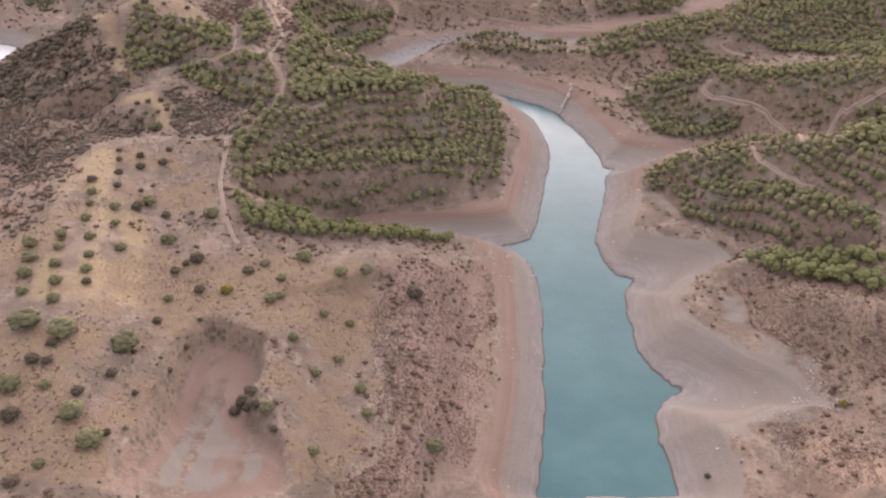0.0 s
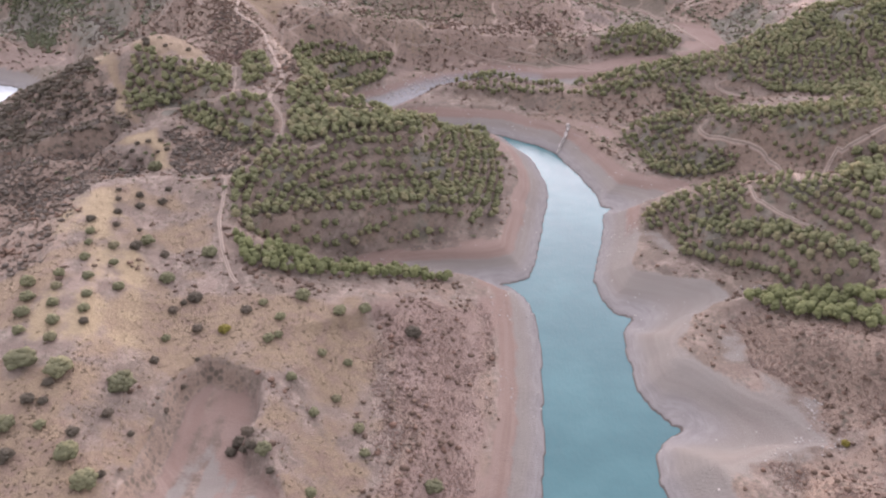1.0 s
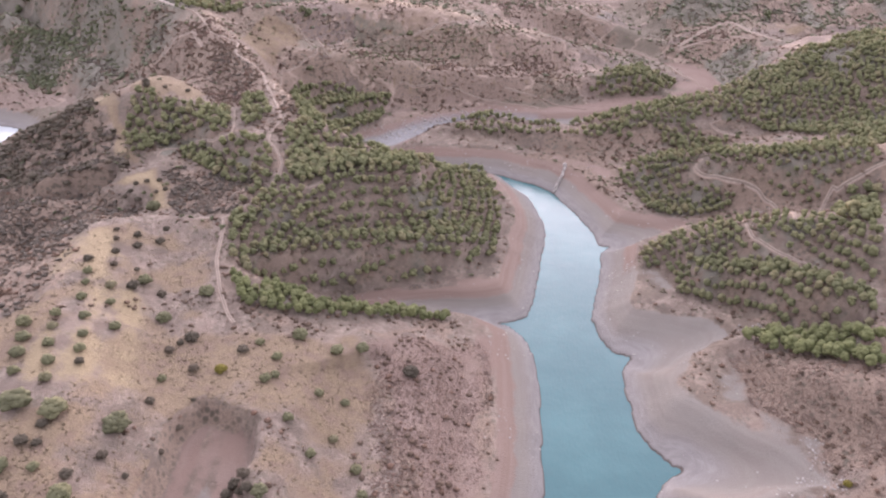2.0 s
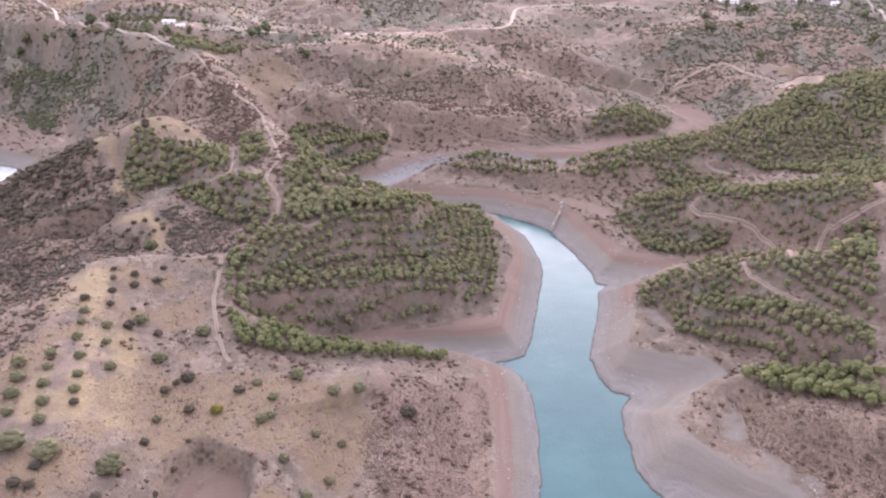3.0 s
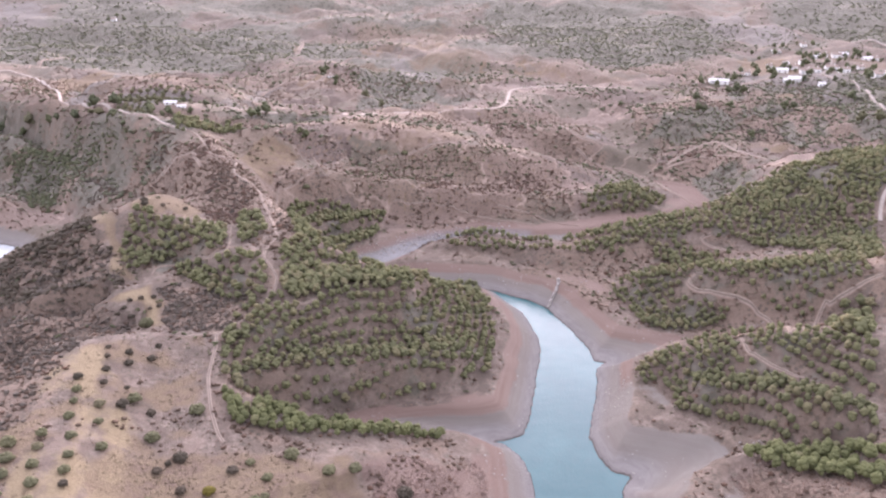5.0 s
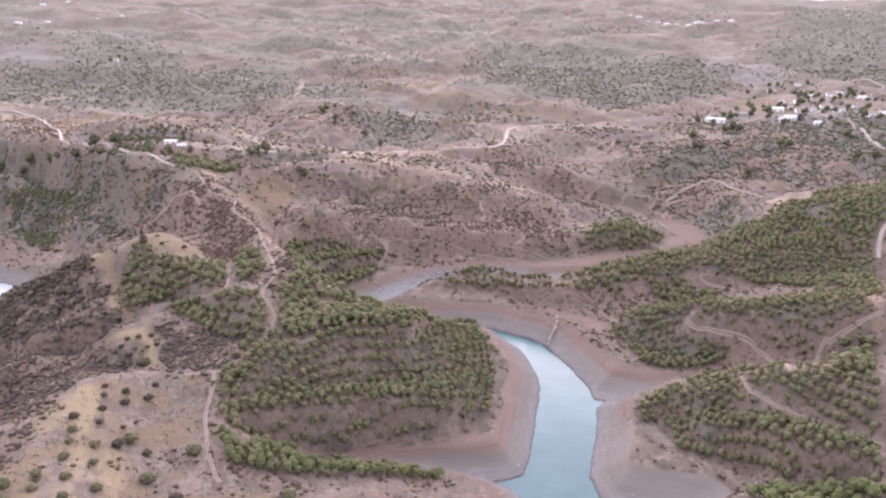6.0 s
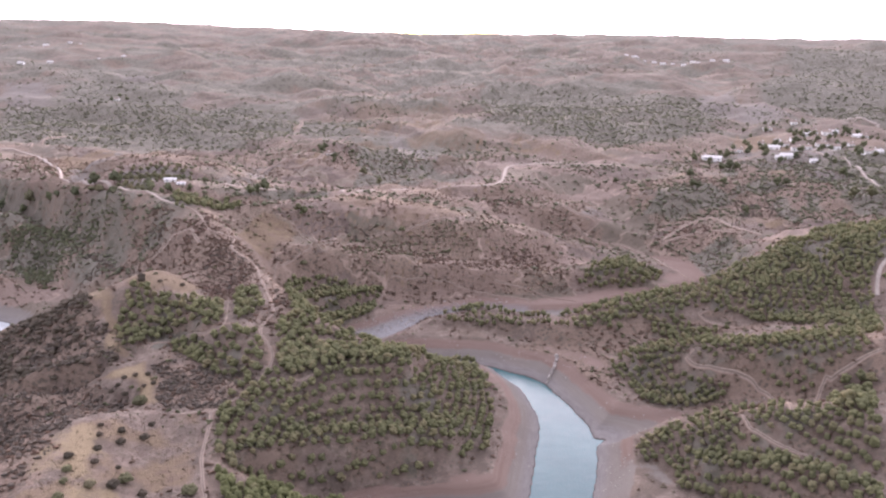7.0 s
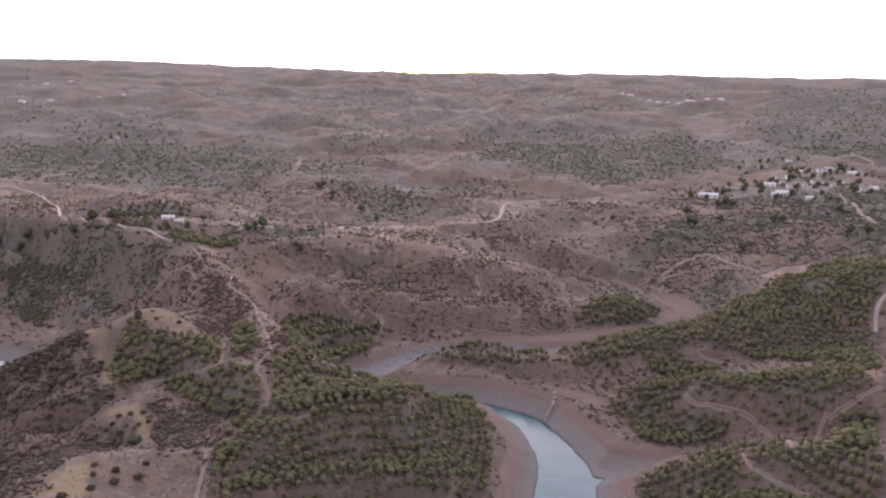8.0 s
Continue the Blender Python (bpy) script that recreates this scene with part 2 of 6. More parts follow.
GROUND = ground_material()
WATER_SURFACE = water_material("reservoir_water", (0.019, 0.068, 0.072), (0.031, 0.089, 0.092))
# the sky's glare on the lake is painted in as a pale base colour
LAKE_SURFACE = water_material("glare_pale_lake_water", (0.26, 0.28, 0.28), (0.31, 0.33, 0.33))
DIRT = track_material("packed_dirt", (0.262, 0.208, 0.164), (0.195, 0.152, 0.121))
PALE_ROAD = track_material("pale_gravel_road", (0.315, 0.272, 0.235), (0.245, 0.210, 0.180), False)
PINE = foliage_material("pine_needles", (0.212, 0.214, 0.118), (0.318, 0.316, 0.164), (0.33, 0.280, 0.176), 0.4)
BELT_PINE = foliage_material("fresh_pine_needles", (0.200, 0.212, 0.102), (0.300, 0.308, 0.145), (0.30, 0.275, 0.158), 0.2)
SCRUB = foliage_material("dry_scrub_leaves", (0.150, 0.105, 0.078), (0.211, 0.154, 0.111), (0.248, 0.150, 0.109), 0.5)
DARK_SCRUB = foliage_material("dark_rockrose_scrub", (0.180, 0.124, 0.102), (0.250, 0.178, 0.141), (0.300, 0.182, 0.136), 0.4)
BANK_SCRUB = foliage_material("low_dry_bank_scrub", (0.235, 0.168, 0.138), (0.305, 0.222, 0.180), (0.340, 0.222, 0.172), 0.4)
GREY_SCRUB = foliage_material("grey_brown_maquis", (0.145, 0.122, 0.100), (0.210, 0.180, 0.146), (0.235, 0.182, 0.140), 0.3)
UNDERGROWTH = foliage_material("dusty_undergrowth", (0.200, 0.172, 0.122), (0.275, 0.248, 0.166), (0.300, 0.222, 0.164), 0.4)
HOLM = foliage_material("holm_oak_leaves", (0.140, 0.152, 0.092), (0.216, 0.226, 0.124), (0.227, 0.200, 0.130), 0.2)
OLIVE = foliage_material("dusty_olive_leaves", (0.190, 0.184, 0.110), (0.270, 0.262, 0.145), (0.29, 0.245, 0.16), 0.35)
DRY_GRASS = foliage_material("dry_grass_tufts", (0.190, 0.148, 0.100), (0.262, 0.206, 0.140), (0.29, 0.22, 0.15), 0.3)
BRUSH = foliage_material("grey_brown_brush", (0.124, 0.105, 0.078), (0.176, 0.150, 0.111), (0.195, 0.152, 0.114), 0.4)
# far leaves are lightened: distance haze is put into their colour
FAR_LEAVES = foliage_material("far_hazed_leaves", (0.185, 0.188, 0.130), (0.258, 0.258, 0.170), (0.28, 0.235, 0.17), 0.25)
YELLOW = foliage_material("yellow_broom_flowers", (0.20, 0.17, 0.045), (0.30, 0.25, 0.06), (0.25, 0.22, 0.06), 0.1)
BARK = plain_material("grey_brown_bark", (0.16, 0.115, 0.085), (0.09, 0.065, 0.05), 4.0)
LIMEWASH = plain_material("white_limewash", (0.82, 0.80, 0.77), (0.68, 0.65, 0.61), 0.8)
CLAY = plain_material("clay_roof_tiles", (0.270, 0.209, 0.168), (0.180, 0.142, 0.121), 1.2)
GREY_ROOF = plain_material("pale_sheet_roof", (0.55, 0.52, 0.50), (0.42, 0.40, 0.38), 1.0, 0.6)
GLASS = plain_material("dark_window_glass", (0.035, 0.04, 0.045), (0.02, 0.025, 0.03), 1.0, 0.15)
TIMBER = plain_material("painted_timber", (0.20, 0.15, 0.11), (0.13, 0.10, 0.08), 2.0)
STONE = plain_material("pale_schist", (0.345, 0.315, 0.285), (0.225, 0.199, 0.176), 2.0)

# ---- the lie of the land: shores, ridges, feet of slopes and valley floors as (x, y, height) ----
LAND = []


def land(name, line):
    LAND.append(line)


WATER = [(21.5, 131), (24.4, 145), (26.7, 165), (28.1, 184), (29.5, 205), (29, 220), (26.7, 229), (22.5, 236), (19.1, 238), (23.7, 239), (29.2, 242), (32, 251), (35, 267), (38, 284), (41, 298), (42, 314), (40, 331), (38, 342), (32, 352), (27.3, 364), (7.2, 363), (-11, 366), (-11.2, 373), (15.1, 370), (28, 366), (42, 356), (50, 346), (55, 331), (59, 317), (62, 304), (62, 296), (66, 294), (62, 289), (60, 278), (58, 268), (54, 252), (51, 242), (52, 230), (55, 221), (60, 219), (56, 212), (55, 200), (55, 184), (57, 177), (61, 170), (64, 168), (57, 163), (55, 158), (54, 148), (55, 141), (55, 132)]
LAKE = [(-284, 422), (-252, 431), (-232, 426), (-221, 421), (-214, 413), (-216, 404), (-218, 396), (-226, 379), (-251, 367)]
land("field_west", [(-70.8, 101.4, 32.3), (-84.68, 141.8, 34.9), (-98.66, 185.9, 36.2), (-105.3, 230.5, 36.2)])
land("field_east", [(-37.99, 110.1, 23.4), (-46.65, 151.6, 24.6), (-55.25, 192.9, 25.9), (-70.99, 251.4, 31)])
land("field_scrub", [(-13.36, 117.8, 14.4), (-9.106, 160.3, 14.4), (-13.21, 197.1, 17), (-22.65, 198.2, 22.1)])
land("north_crest", [(-51.38, 192.9, 25.9), (-33.2, 198.2, 22.1), (-11.74, 210.1, 16.3), (4.885, 219.3, 9.92)])
land("gully_west", [(-156, 214, 8), (-138.9, 244, 13.1), (-139.3, 267.7, 15.7), (-131.5, 278.6, 19.5), (-107.4, 274.4, 22.1)])
land("field_edge_west", [(-118.6, 184.7, 32.3), (-108.8, 191.8, 33.6), (-107.5, 210.3, 34.9), (-109.4, 232.1, 34.9)])
land("dark_slope", [(-182.7, 300.2, 15.7), (-151.2, 293.7, 25.9), (-132.7, 296.3, 29.8), (-121.2, 295.8, 33.6)])
land("ravine", [(-175.3, 296.8, 10.6), (-153.1, 293.3, 15.7), (-132.4, 290.4, 19.5), (-124, 292.9, 22.1), (-115.7, 302.8, 28.5)])
land("meadow_rise", [(-114.4, 277.2, 25.9), (-109.7, 283.8, 29.8), (-100.3, 278.7, 28.5)])
land("lake_crest", [(-209.5, 357.0, 7), (-201.9, 364.5, 11), (-192.5, 370.5, 16), (-174.6, 367.5, 24), (-158.4, 362.9, 33), (-142.8, 357.3, 40), (-138.1, 355.8, 42), (-124.4, 350.3, 47.7)])
land("ridge_flank", [(-206.8, 342.8, 10), (-186.7, 317.7, 13), (-168.2, 284.3, 15)])
land("crest_back", [(-216.0, 390.0, 2), (-206.0, 396.4, 4), (-186.8, 393.2, 9), (-169.5, 388.3, 16), (-152.8, 382.3, 22)])
land("farm_hill", [(-204.9, 534.5, 61), (-193.5, 548.8, 64), (-175.2, 549.1, 64.5), (-157.8, 551.9, 62)])
land("farm_hill_top", [(-220.8, 562.9, 65), (-206.4, 570.1, 66), (-189.6, 571.3, 66)])
land("wood_saddle", [(-124.4, 350.3, 47.7), (-101.8, 334.5, 42.6), (-82.48, 310.2, 41.3), (-64.46, 298, 42.6)])
land("wood_hollow", [(-119.6, 314.8, 32.3), (-96.89, 306, 31), (-75.79, 279.2, 31), (-59.15, 268.1, 33.6)])
land("track_ridge", [(-69.5, 251.9, 30.3), (-61.5, 259.4, 32.8), (-55.4, 271.5, 35.3), (-58.8, 286.5, 39.0), (-64.2, 301.0, 41.5), (-64.0, 317.1, 42.7), (-77.6, 362.7, 44.3), (-96.5, 394.6, 48.7), (-114.2, 418.3, 53.1), (-133.5, 448.2, 57.5), (-151.8, 460.2, 60.8), (-177.8, 470.9, 63.0)])
land("wood_crest", [(-51.23, 277, 36.2), (-35.94, 286.6, 37.4), (-15.56, 290.3, 36.2), (3.271, 301.1, 29.8), (16.36, 322.3, 17)])
land("wood_flank", [(-62.04, 232.7, 25.9), (-46.76, 245.5, 23.4), (-28.64, 250.4, 23.4), (-10.18, 256.4, 20.8), (9.461, 273, 17)])
land("wood_foot", [(-30.94, 230.5, 9.28), (-24, 237, 8), (-9.8, 246, 8), (13, 253, 8), (22, 275, 8), (26.8, 302, 8), (25.5, 324, 8), (21.4, 337, 8)])
land("inlet_floor", [(21, 238, 0.3), (3.4, 241, 2.5), (-13.4, 242, 4.5), (-27.9, 238, 7), (-41.75, 234.6, 11.8), (-57.03, 232.1, 18.2)])
land("bank_west", [(5.2, 124, 8), (9.1, 141, 8), (11.8, 167, 8), (14.1, 188, 8), (15.1, 205, 8), (13.2, 217, 8), (6.4, 226, 8)])
land("riverbed", [(-59, 382, 1), (-43, 391, 1), (-21.9, 411, 1), (1.3, 432, 1.2), (23, 441, 1.5), (48, 440, 2), (75, 436, 2.5), (103, 454, 3), (133, 473, 3.5), (160, 493, 4), (155, 527, 5), (134, 559, 6), (111, 581, 8), (87.85, 587, 11.2)])
land("bed_far_bank", [(-64, 394, 8), (-51, 413, 7.5), (-26.2, 437, 6.5), (26.5, 452, 5.5), (57, 445, 5.5), (83, 449, 5.5), (104, 464, 5.5), (135, 483, 6), (148, 498, 6), (146, 528, 7.5), (123.9, 565.4, 9.66)])
land("spur_crest", [(4.084, 404.4, 10.6), (21.13, 404.7, 13.1), (34.72, 399.7, 13.1), (60.25, 381.2, 15.7), (76.7, 385.4, 18.2), (94.94, 395.4, 20.8), (117.6, 398.4, 24.6), (144.9, 401, 31), (172.6, 417.8, 38.7), (192.6, 427.3, 45.3), (222.6, 417.6, 54.3)])
land("spur_foot", [(-2.9, 396, 7.5), (28.9, 389, 8), (49, 371, 8), (71, 357, 8), (79, 344, 8)])
land("hollow_1", [(85.83, 358.3, 9.28), (123.5, 366.4, 15.7), (154.1, 348, 25.9), (182.1, 324.4, 36.2)])
land("hill_1_crest", [(83.66, 351.6, 10.6), (91.24, 341.4, 19.5), (107.6, 332.5, 25.9), (129.2, 315.7, 32.3), (146.6, 306.5, 37.4), (166.3, 295.2, 42.6)])
land("hill_1_foot", [(80, 341, 8), (83, 319, 8), (92, 309, 8), (102.8, 301.4, 9.28), (119, 294.6, 13.1)])
land("hollow_2", [(67, 294, 0.3), (79, 297, 3.5), (95, 302, 6.5), (115.3, 297.2, 11.8), (131.5, 286.5, 19.5), (142.6, 277.3, 22.1), (154.5, 265.7, 31)])
land("hill_2_crest", [(74.7, 269.9, 10.6), (85.55, 271.4, 18.2), (101.8, 262.7, 25.9), (118, 256.1, 31), (133.6, 250, 33.6), (141.4, 240, 36.2)])
land("hill_2_foot", [(72, 262, 8), (74, 252, 8), (85.91, 237.8, 8.64), (95.71, 228.3, 9.92)])
land("hill_2_flank", [(89.68, 247.4, 17), (110.1, 230.9, 23.4), (124.4, 205.4, 28.5)])
land("hollow_3", [(60, 218, 0.3), (70, 220, 3), (82, 223, 5.5), (95.62, 219.1, 10.6), (112.8, 211.8, 14.4), (127.8, 204.5, 18.2)])
land("bank_east", [(85, 207, 8), (82, 190, 8), (85, 180, 8), (94, 171, 8), (95, 160, 8), (96, 155, 8), (84, 150, 8), (78, 141, 8), (76, 125, 8)])
land("hollow_4", [(64, 168, 0.3), (75, 162, 3), (87, 158, 5.5), (96, 155, 8), (106.1, 152.8, 13.1)])
land("hill_3", [(90.26, 210.3, 13.1), (104.2, 192.7, 18.2), (115, 179.2, 23.4)])
land("hill_4", [(86.11, 132.6, 14.4), (89.07, 117.5, 20.8)])
land("terrace_crest", [(-97, 476, 55), (-74, 515, 50), (-44, 524, 48.5), (-6.1, 522, 44), (28.3, 513, 37.5), (61.5, 526, 30), (86, 547, 17)])
land("terrace_flank", [(-78, 450, 41), (-49, 459, 33), (-11.8, 469, 26), (26.6, 465, 21), (73, 476, 17), (109, 490, 15), (128, 476, 10)])
land("terrace_foot", [(-73, 381, 28), (-54, 417, 17), (-29.4, 440, 13)])
land("knoll", [(140.9, 553.5, 9.12), (171.1, 574.9, 19.7), (201.2, 584.7, 23.5), (208.2, 555.1, 24.1)])
land("lake_bank", [(-319, 522, 8), (-267, 502, 8), (-236, 487, 8), (-199, 430, 8)])
land("lake_slope", [(-323, 581, 27), (-263, 548, 26), (-214, 489, 25), (-174, 433, 28)])
land("lake_top", [(-342, 596, 50), (-263, 558, 50), (-193, 506, 55)])
land("road_rise", [(-395, 718, 50), (-237, 537, 55.8), (-157.7, 502.8, 62.3), (-108.3, 528.4, 53.1), (-47.46, 562.8, 45.4), (44.99, 637.9, 38), (76, 727, 40), (163, 723, 40)])
land("village_rise", [(176, 625, 38), (272, 753, 44), (352, 786, 48), (410, 756, 50)])
land("vale", [(-95.38, 492, 46.1), (-79.16, 572.7, 40.5), (-1.976, 602.8, 35.4), (98.62, 614.6, 26.5), (143.4, 571.5, 15.6)])
land("east_rise", [(194.3, 481.9, 30.5), (241.5, 489.8, 37.5), (273, 474.9, 46.2)])

# stretches of ground that are level, benched or dug out
FIELD = [(-117.9, 173.6), (-109.2, 192.4), (-105.6, 208.4), (-107.7, 231.4), (-94.79, 240.3), (-84.29, 251.1), (-71.53, 252.5), (-69.08, 234.2), (-62.53, 209), (-54.34, 193.5), (-38.1, 197.4), (-22.57, 197.4), (-14.64, 194.7), (-10.99, 169.2), (-8.95, 157.1), (-12.33, 136.2), (-21.42, 117.9), (-83.01, 101.5)]
PIT = [(-56.36, 163.6), (-41.74, 156.7), (-40.05, 149.5), (-41.51, 138.1), (-41.36, 135.2), (-32.23, 124.8), (-28.23, 112.1), (-59.78, 104.1), (-59.9, 118.4), (-60.08, 136.5), (-60.7, 153)]
TERRACES = [(-93.97, 473.6), (-46.78, 510.8), (0.7835, 513.3), (41.52, 503.6), (78.29, 518.1), (76.4, 474.6), (58.34, 456), (13.86, 454.8), (-23.58, 446.8), (-43.21, 461.2), (-64.56, 436.4), (-83.23, 444.5)]
PLANTED_1 = [(81.11, 349.3), (90.97, 339.6), (107.6, 330.7), (165.5, 293.5), (154.7, 266.2), (150.9, 283), (141, 287.8), (134.7, 293.7), (119.8, 308.9), (108.9, 318), (119.3, 306.1), (120.7, 301.7), (115.4, 298.4), (94.61, 309.7), (83.56, 321.2)]
PLANTED_2 = [(71.76, 267.2), (86.84, 274.4), (104, 261.5), (140.4, 239), (124.7, 199), (109.2, 216.4), (97.75, 225.7), (88.03, 238.9), (75.82, 253.7)]

def lattice(ix, iy, seed):
    h = (ix * 374761393 + iy * 668265263 + seed * 974711) & 0x7FFFFFFF
    h = ((h ^ (h >> 13)) * 1274126177) & 0x7FFFFFFF
    return ((h ^ (h >> 16)) & 0xFFFF) / 65535.0


def value_noise(x, y, seed):
    ix, iy = np.floor(x).astype(np.int64), np.floor(y).astype(np.int64)
    u, v = x - ix, y - iy
    u, v = u * u * (3 - 2 * u), v * v * (3 - 2 * v)
    a, b = lattice(ix, iy, seed), lattice(ix + 1, iy, seed)
    c, d = lattice(ix, iy + 1, seed), lattice(ix + 1, iy + 1, seed)
    return (a * (1 - u) + b * u) * (1 - v) + (c * (1 - u) + d * u) * v


def fbm(x, y, size, seed, octaves=4):
    """Noise between about -1 and 1 whose largest waves are size metres long."""
    total, amp = 0.0, 1.0
    for k in range(octaves):
        total = total + amp * (2 * value_noise(x / size + 17.3 * k, y / size - 9.1 * k, seed + k) - 1)
        size, amp = size / 2, amp / 2
    return total * 0.75


def line_field(x, y, pts):
    """Distance to a line of points, and the height of the nearest place on it."""
    best, level = np.full(x.shape, 1e12), np.zeros(x.shape)
    for (ax, ay, az), (bx, by, bz) in zip(pts, pts[1:]):
        dx, dy = bx - ax, by - ay
        s = np.clip(((x - ax) * dx + (y - ay) * dy) / (dx * dx + dy * dy + 1e-9), 0, 1)
        d = (x - ax - s * dx) ** 2 + (y - ay - s * dy) ** 2
        near = d < best
        best, level = np.where(near, d, best), np.where(near, az + s * (bz - az), level)
    return np.sqrt(best), level


def line_distance(x, y, line):
    """Distance to an open line."""
    best = np.full(x.shape, 1e9)
    for (ax, ay), (bx, by) in zip(line, line[1:]):
        t = np.clip(((x - ax) * (bx - ax) + (y - ay) * (by - ay)) / ((bx - ax) ** 2 + (by - ay) ** 2), 0, 1)
        best = np.minimum(best, np.hypot(x - ax - t * (bx - ax), y - ay - t * (by - ay)))
    return best


def inside_of(x, y, poly):
    """Signed distance to a polygon, positive outside."""
    d, _ = line_field(x, y, [(*p, 0) for p in poly + poly[:1]])
    odd = np.zeros(x.shape, bool)
    for (ax, ay), (bx, by) in zip(poly, poly[1:] + poly[:1]):
        cross = ((ay > y) != (by > y)) & (x < (bx - ax) * (y - ay) / (by - ay + 1e-12) + ax)
        odd ^= cross
    return np.where(odd, -d, d)


def smooth(a, b, v):
    s = np.clip((v - a) / (b - a), 0, 1)
    return s * s * (3 - 2 * s)


def far_hills(x, y):
    """The rolling country beyond the valley, which climbs to the skyline."""
    r = np.sqrt(x * x + y * y)
    base = np.interp(r, [0, 450, 700, 1000, 1500, 2200, 3200, 4200, 4600, 5000], [24, 30, 40, 46, 54, 70, 104, 132, 139, 140])
    roll = fbm(x + 0.25 * y, y, 460, 11, 4)
    ridge = 1 - np.abs(fbm(x, y + 0.3 * x, 620, 31, 3))
    fold = np.abs(fbm(x + 30 * roll, y, 230, 37, 3))
    swell = np.interp(r, [0, 300, 900, 2000, 3500, 4300, 5000], [5, 8, 22, 36, 34, 12, 6])
    west = 46 * smooth(-100, 2300, -x) * smooth(2500, 4300, r)
    east = -9 * smooth(900, 1900, x) * smooth(2500, 4300, r)
    return base + swell * (roll * 0.7 + (ridge - 0.75) * 0.7 + (fold - 0.3) * 0.75) + west + east


def stepped(z, rise, sharp):
    """Hillside cut into benches of that rise."""
    s = z / rise
    f = s - np.floor(s)
    return rise * (np.floor(s) + (1 - sharp) * f + sharp * smooth(0.55, 1.0, f))


def shore_distance(x, y):
    """Metres from the water's edge, positive on land."""
    u, v = x + 0.6 * fbm(x, y, 9, 5, 3), y + 0.6 * fbm(x, y, 9, 6, 3)
    return np.minimum(inside_of(u, v, WATER), inside_of(u, v, LAKE))


def ground_height(x, y):
    x, y = np.asarray(x, float), np.asarray(y, float)
    total, weight = np.zeros(x.shape), np.zeros(x.shape)
    bend_x, bend_y = x + 2.2 * fbm(x, y, 26, 3, 3), y + 2.2 * fbm(x, y, 26, 7, 3)
    closest = np.full(x.shape, 1e9)
    for pts in LAND:
        d, level = line_field(bend_x, bend_y, pts)
        w = 1 / (d + 1.5) ** 3
        total, weight = total + w * level, weight + w
        closest = np.minimum(closest, d)
    w = 1 / 75.0 ** 3
    z = (total + w * far_hills(x, y)) / (weight + w)
    rough = smooth(4, 30, closest)
    gully = np.abs(fbm(x, y, 30, 21, 4)) - 0.28
    calm = smooth(-6, 8, np.minimum.reduce([inside_of(x, y, p) for p in (FIELD, PLANTED_1, PLANTED_2)]))
    z = z + (0.5 + 2.2 * rough) * (0.25 + 0.75 * calm) * gully * smooth(5, 16, z) * 2.2 + (7.0 + 6.0 * smooth(430, 520, y)) * calm * smooth(10, 55, closest) * (np.abs(fbm(x + 0.4 * y, y, 95, 27, 3)) - 0.27) * smooth(9, 18, z) + 0.18 * fbm(x, y, 4, 41, 2)
    bench = smooth(6, -6, inside_of(x, y, TERRACES)) * smooth(8, 12, z)
    z = z + bench * (stepped(z + 0.8 * fbm(x, y, 40, 23, 2), 3.8, 0.85) - z)
    cut = inside_of(x + 0.8 * fbm(x, y, 6, 25, 2), y, PIT)
    z = z - 5.2 * smooth(0.4, -1.6, cut) * smooth(100, 140, y)
    sd = shore_distance(x, y)
    low = 0.05 + 0.35 * smooth(0.2, 1.3, sd) + 0.06 * np.clip(sd, 0, 12)
    high = 0.45 + 0.60 * np.clip(sd, 0, None)
    return np.where(sd > 0, np.clip(z, np.minimum(low, high), np.where(sd < 45, high, 1e9)), np.maximum(-2.5, 0.05 + 0.5 * sd))

TRACKS, STANDS, ZONES, PLANTING = {}, {}, {}, {}
SHRUBS, HOUSES, THICKETS, WOODS = [], [], {}, {}
TRACKS["farm_track"] = (1.45, [(-71.18, 251.6), (-69.45, 242.7), (-68.66, 233.8), (-67.48, 225.6), (-65.1, 217.3), (-62.95, 210.2), (-60.36, 203.7), (-57.91, 198.2), (-55.63, 194.8)])
TRACKS["hook_track"] = (1.8, [(-137, 414.3), (-133.7, 415.6), (-132.1, 418.5), (-126.8, 417.4), (-122.5, 417.4), (-119.3, 410.8), (-114.6, 403.1)])
TRACKS["plantation_track"] = (1.3, [(106.9, 325.6), (103.6, 323.8), (106.8, 318.6), (115, 312.1), (120.4, 307.8), (125.2, 302), (127.8, 291.6), (118, 255.6)])
TRACKS["cross_track"] = (1.6, [(125.3, 260), (142.9, 288.7), (146.8, 289.6), (152.1, 288.9), (157.3, 288.1), (163, 287.2)])
TRACKS["hill_track"] = (1.2, [(104.2, 261.9), (104, 254.4), (105.4, 252.1), (108.7, 247.8), (114.2, 241.8), (119.3, 236.2), (124.8, 227.9), (132, 220.6)])
TRACKS["spur_track"] = (1.6, [(131.9, 385.1), (126.9, 383.3), (129.3, 380), (135.6, 374.3), (138.4, 367.3)])
TRACKS["wood_path"] = (1.1, [(-55.1, 267.7), (-45.82, 270.2), (-38.51, 275.2)])
TRACKS["upper_path"] = (1.2, [(-71.33, 252.3), (-77.57, 251.4), (-83.97, 250.9)])
TRACKS["east_road"] = (2.4, [(204.4, 371.3), (206.9, 377.5), (211.8, 384.9), (220.1, 391.3)])
TRACKS["scar_path"] = (1, [(16.01, 485.9), (16.31, 464.8), (24.31, 462.1), (25.9, 460)])
TRACKS["scar_branch"] = (0.9, [(9.31, 462.6), (16.27, 484.9)])
TRACKS["east_scar"] = (1, [(69.9, 506), (76.44, 501.7), (75.34, 493.6)])
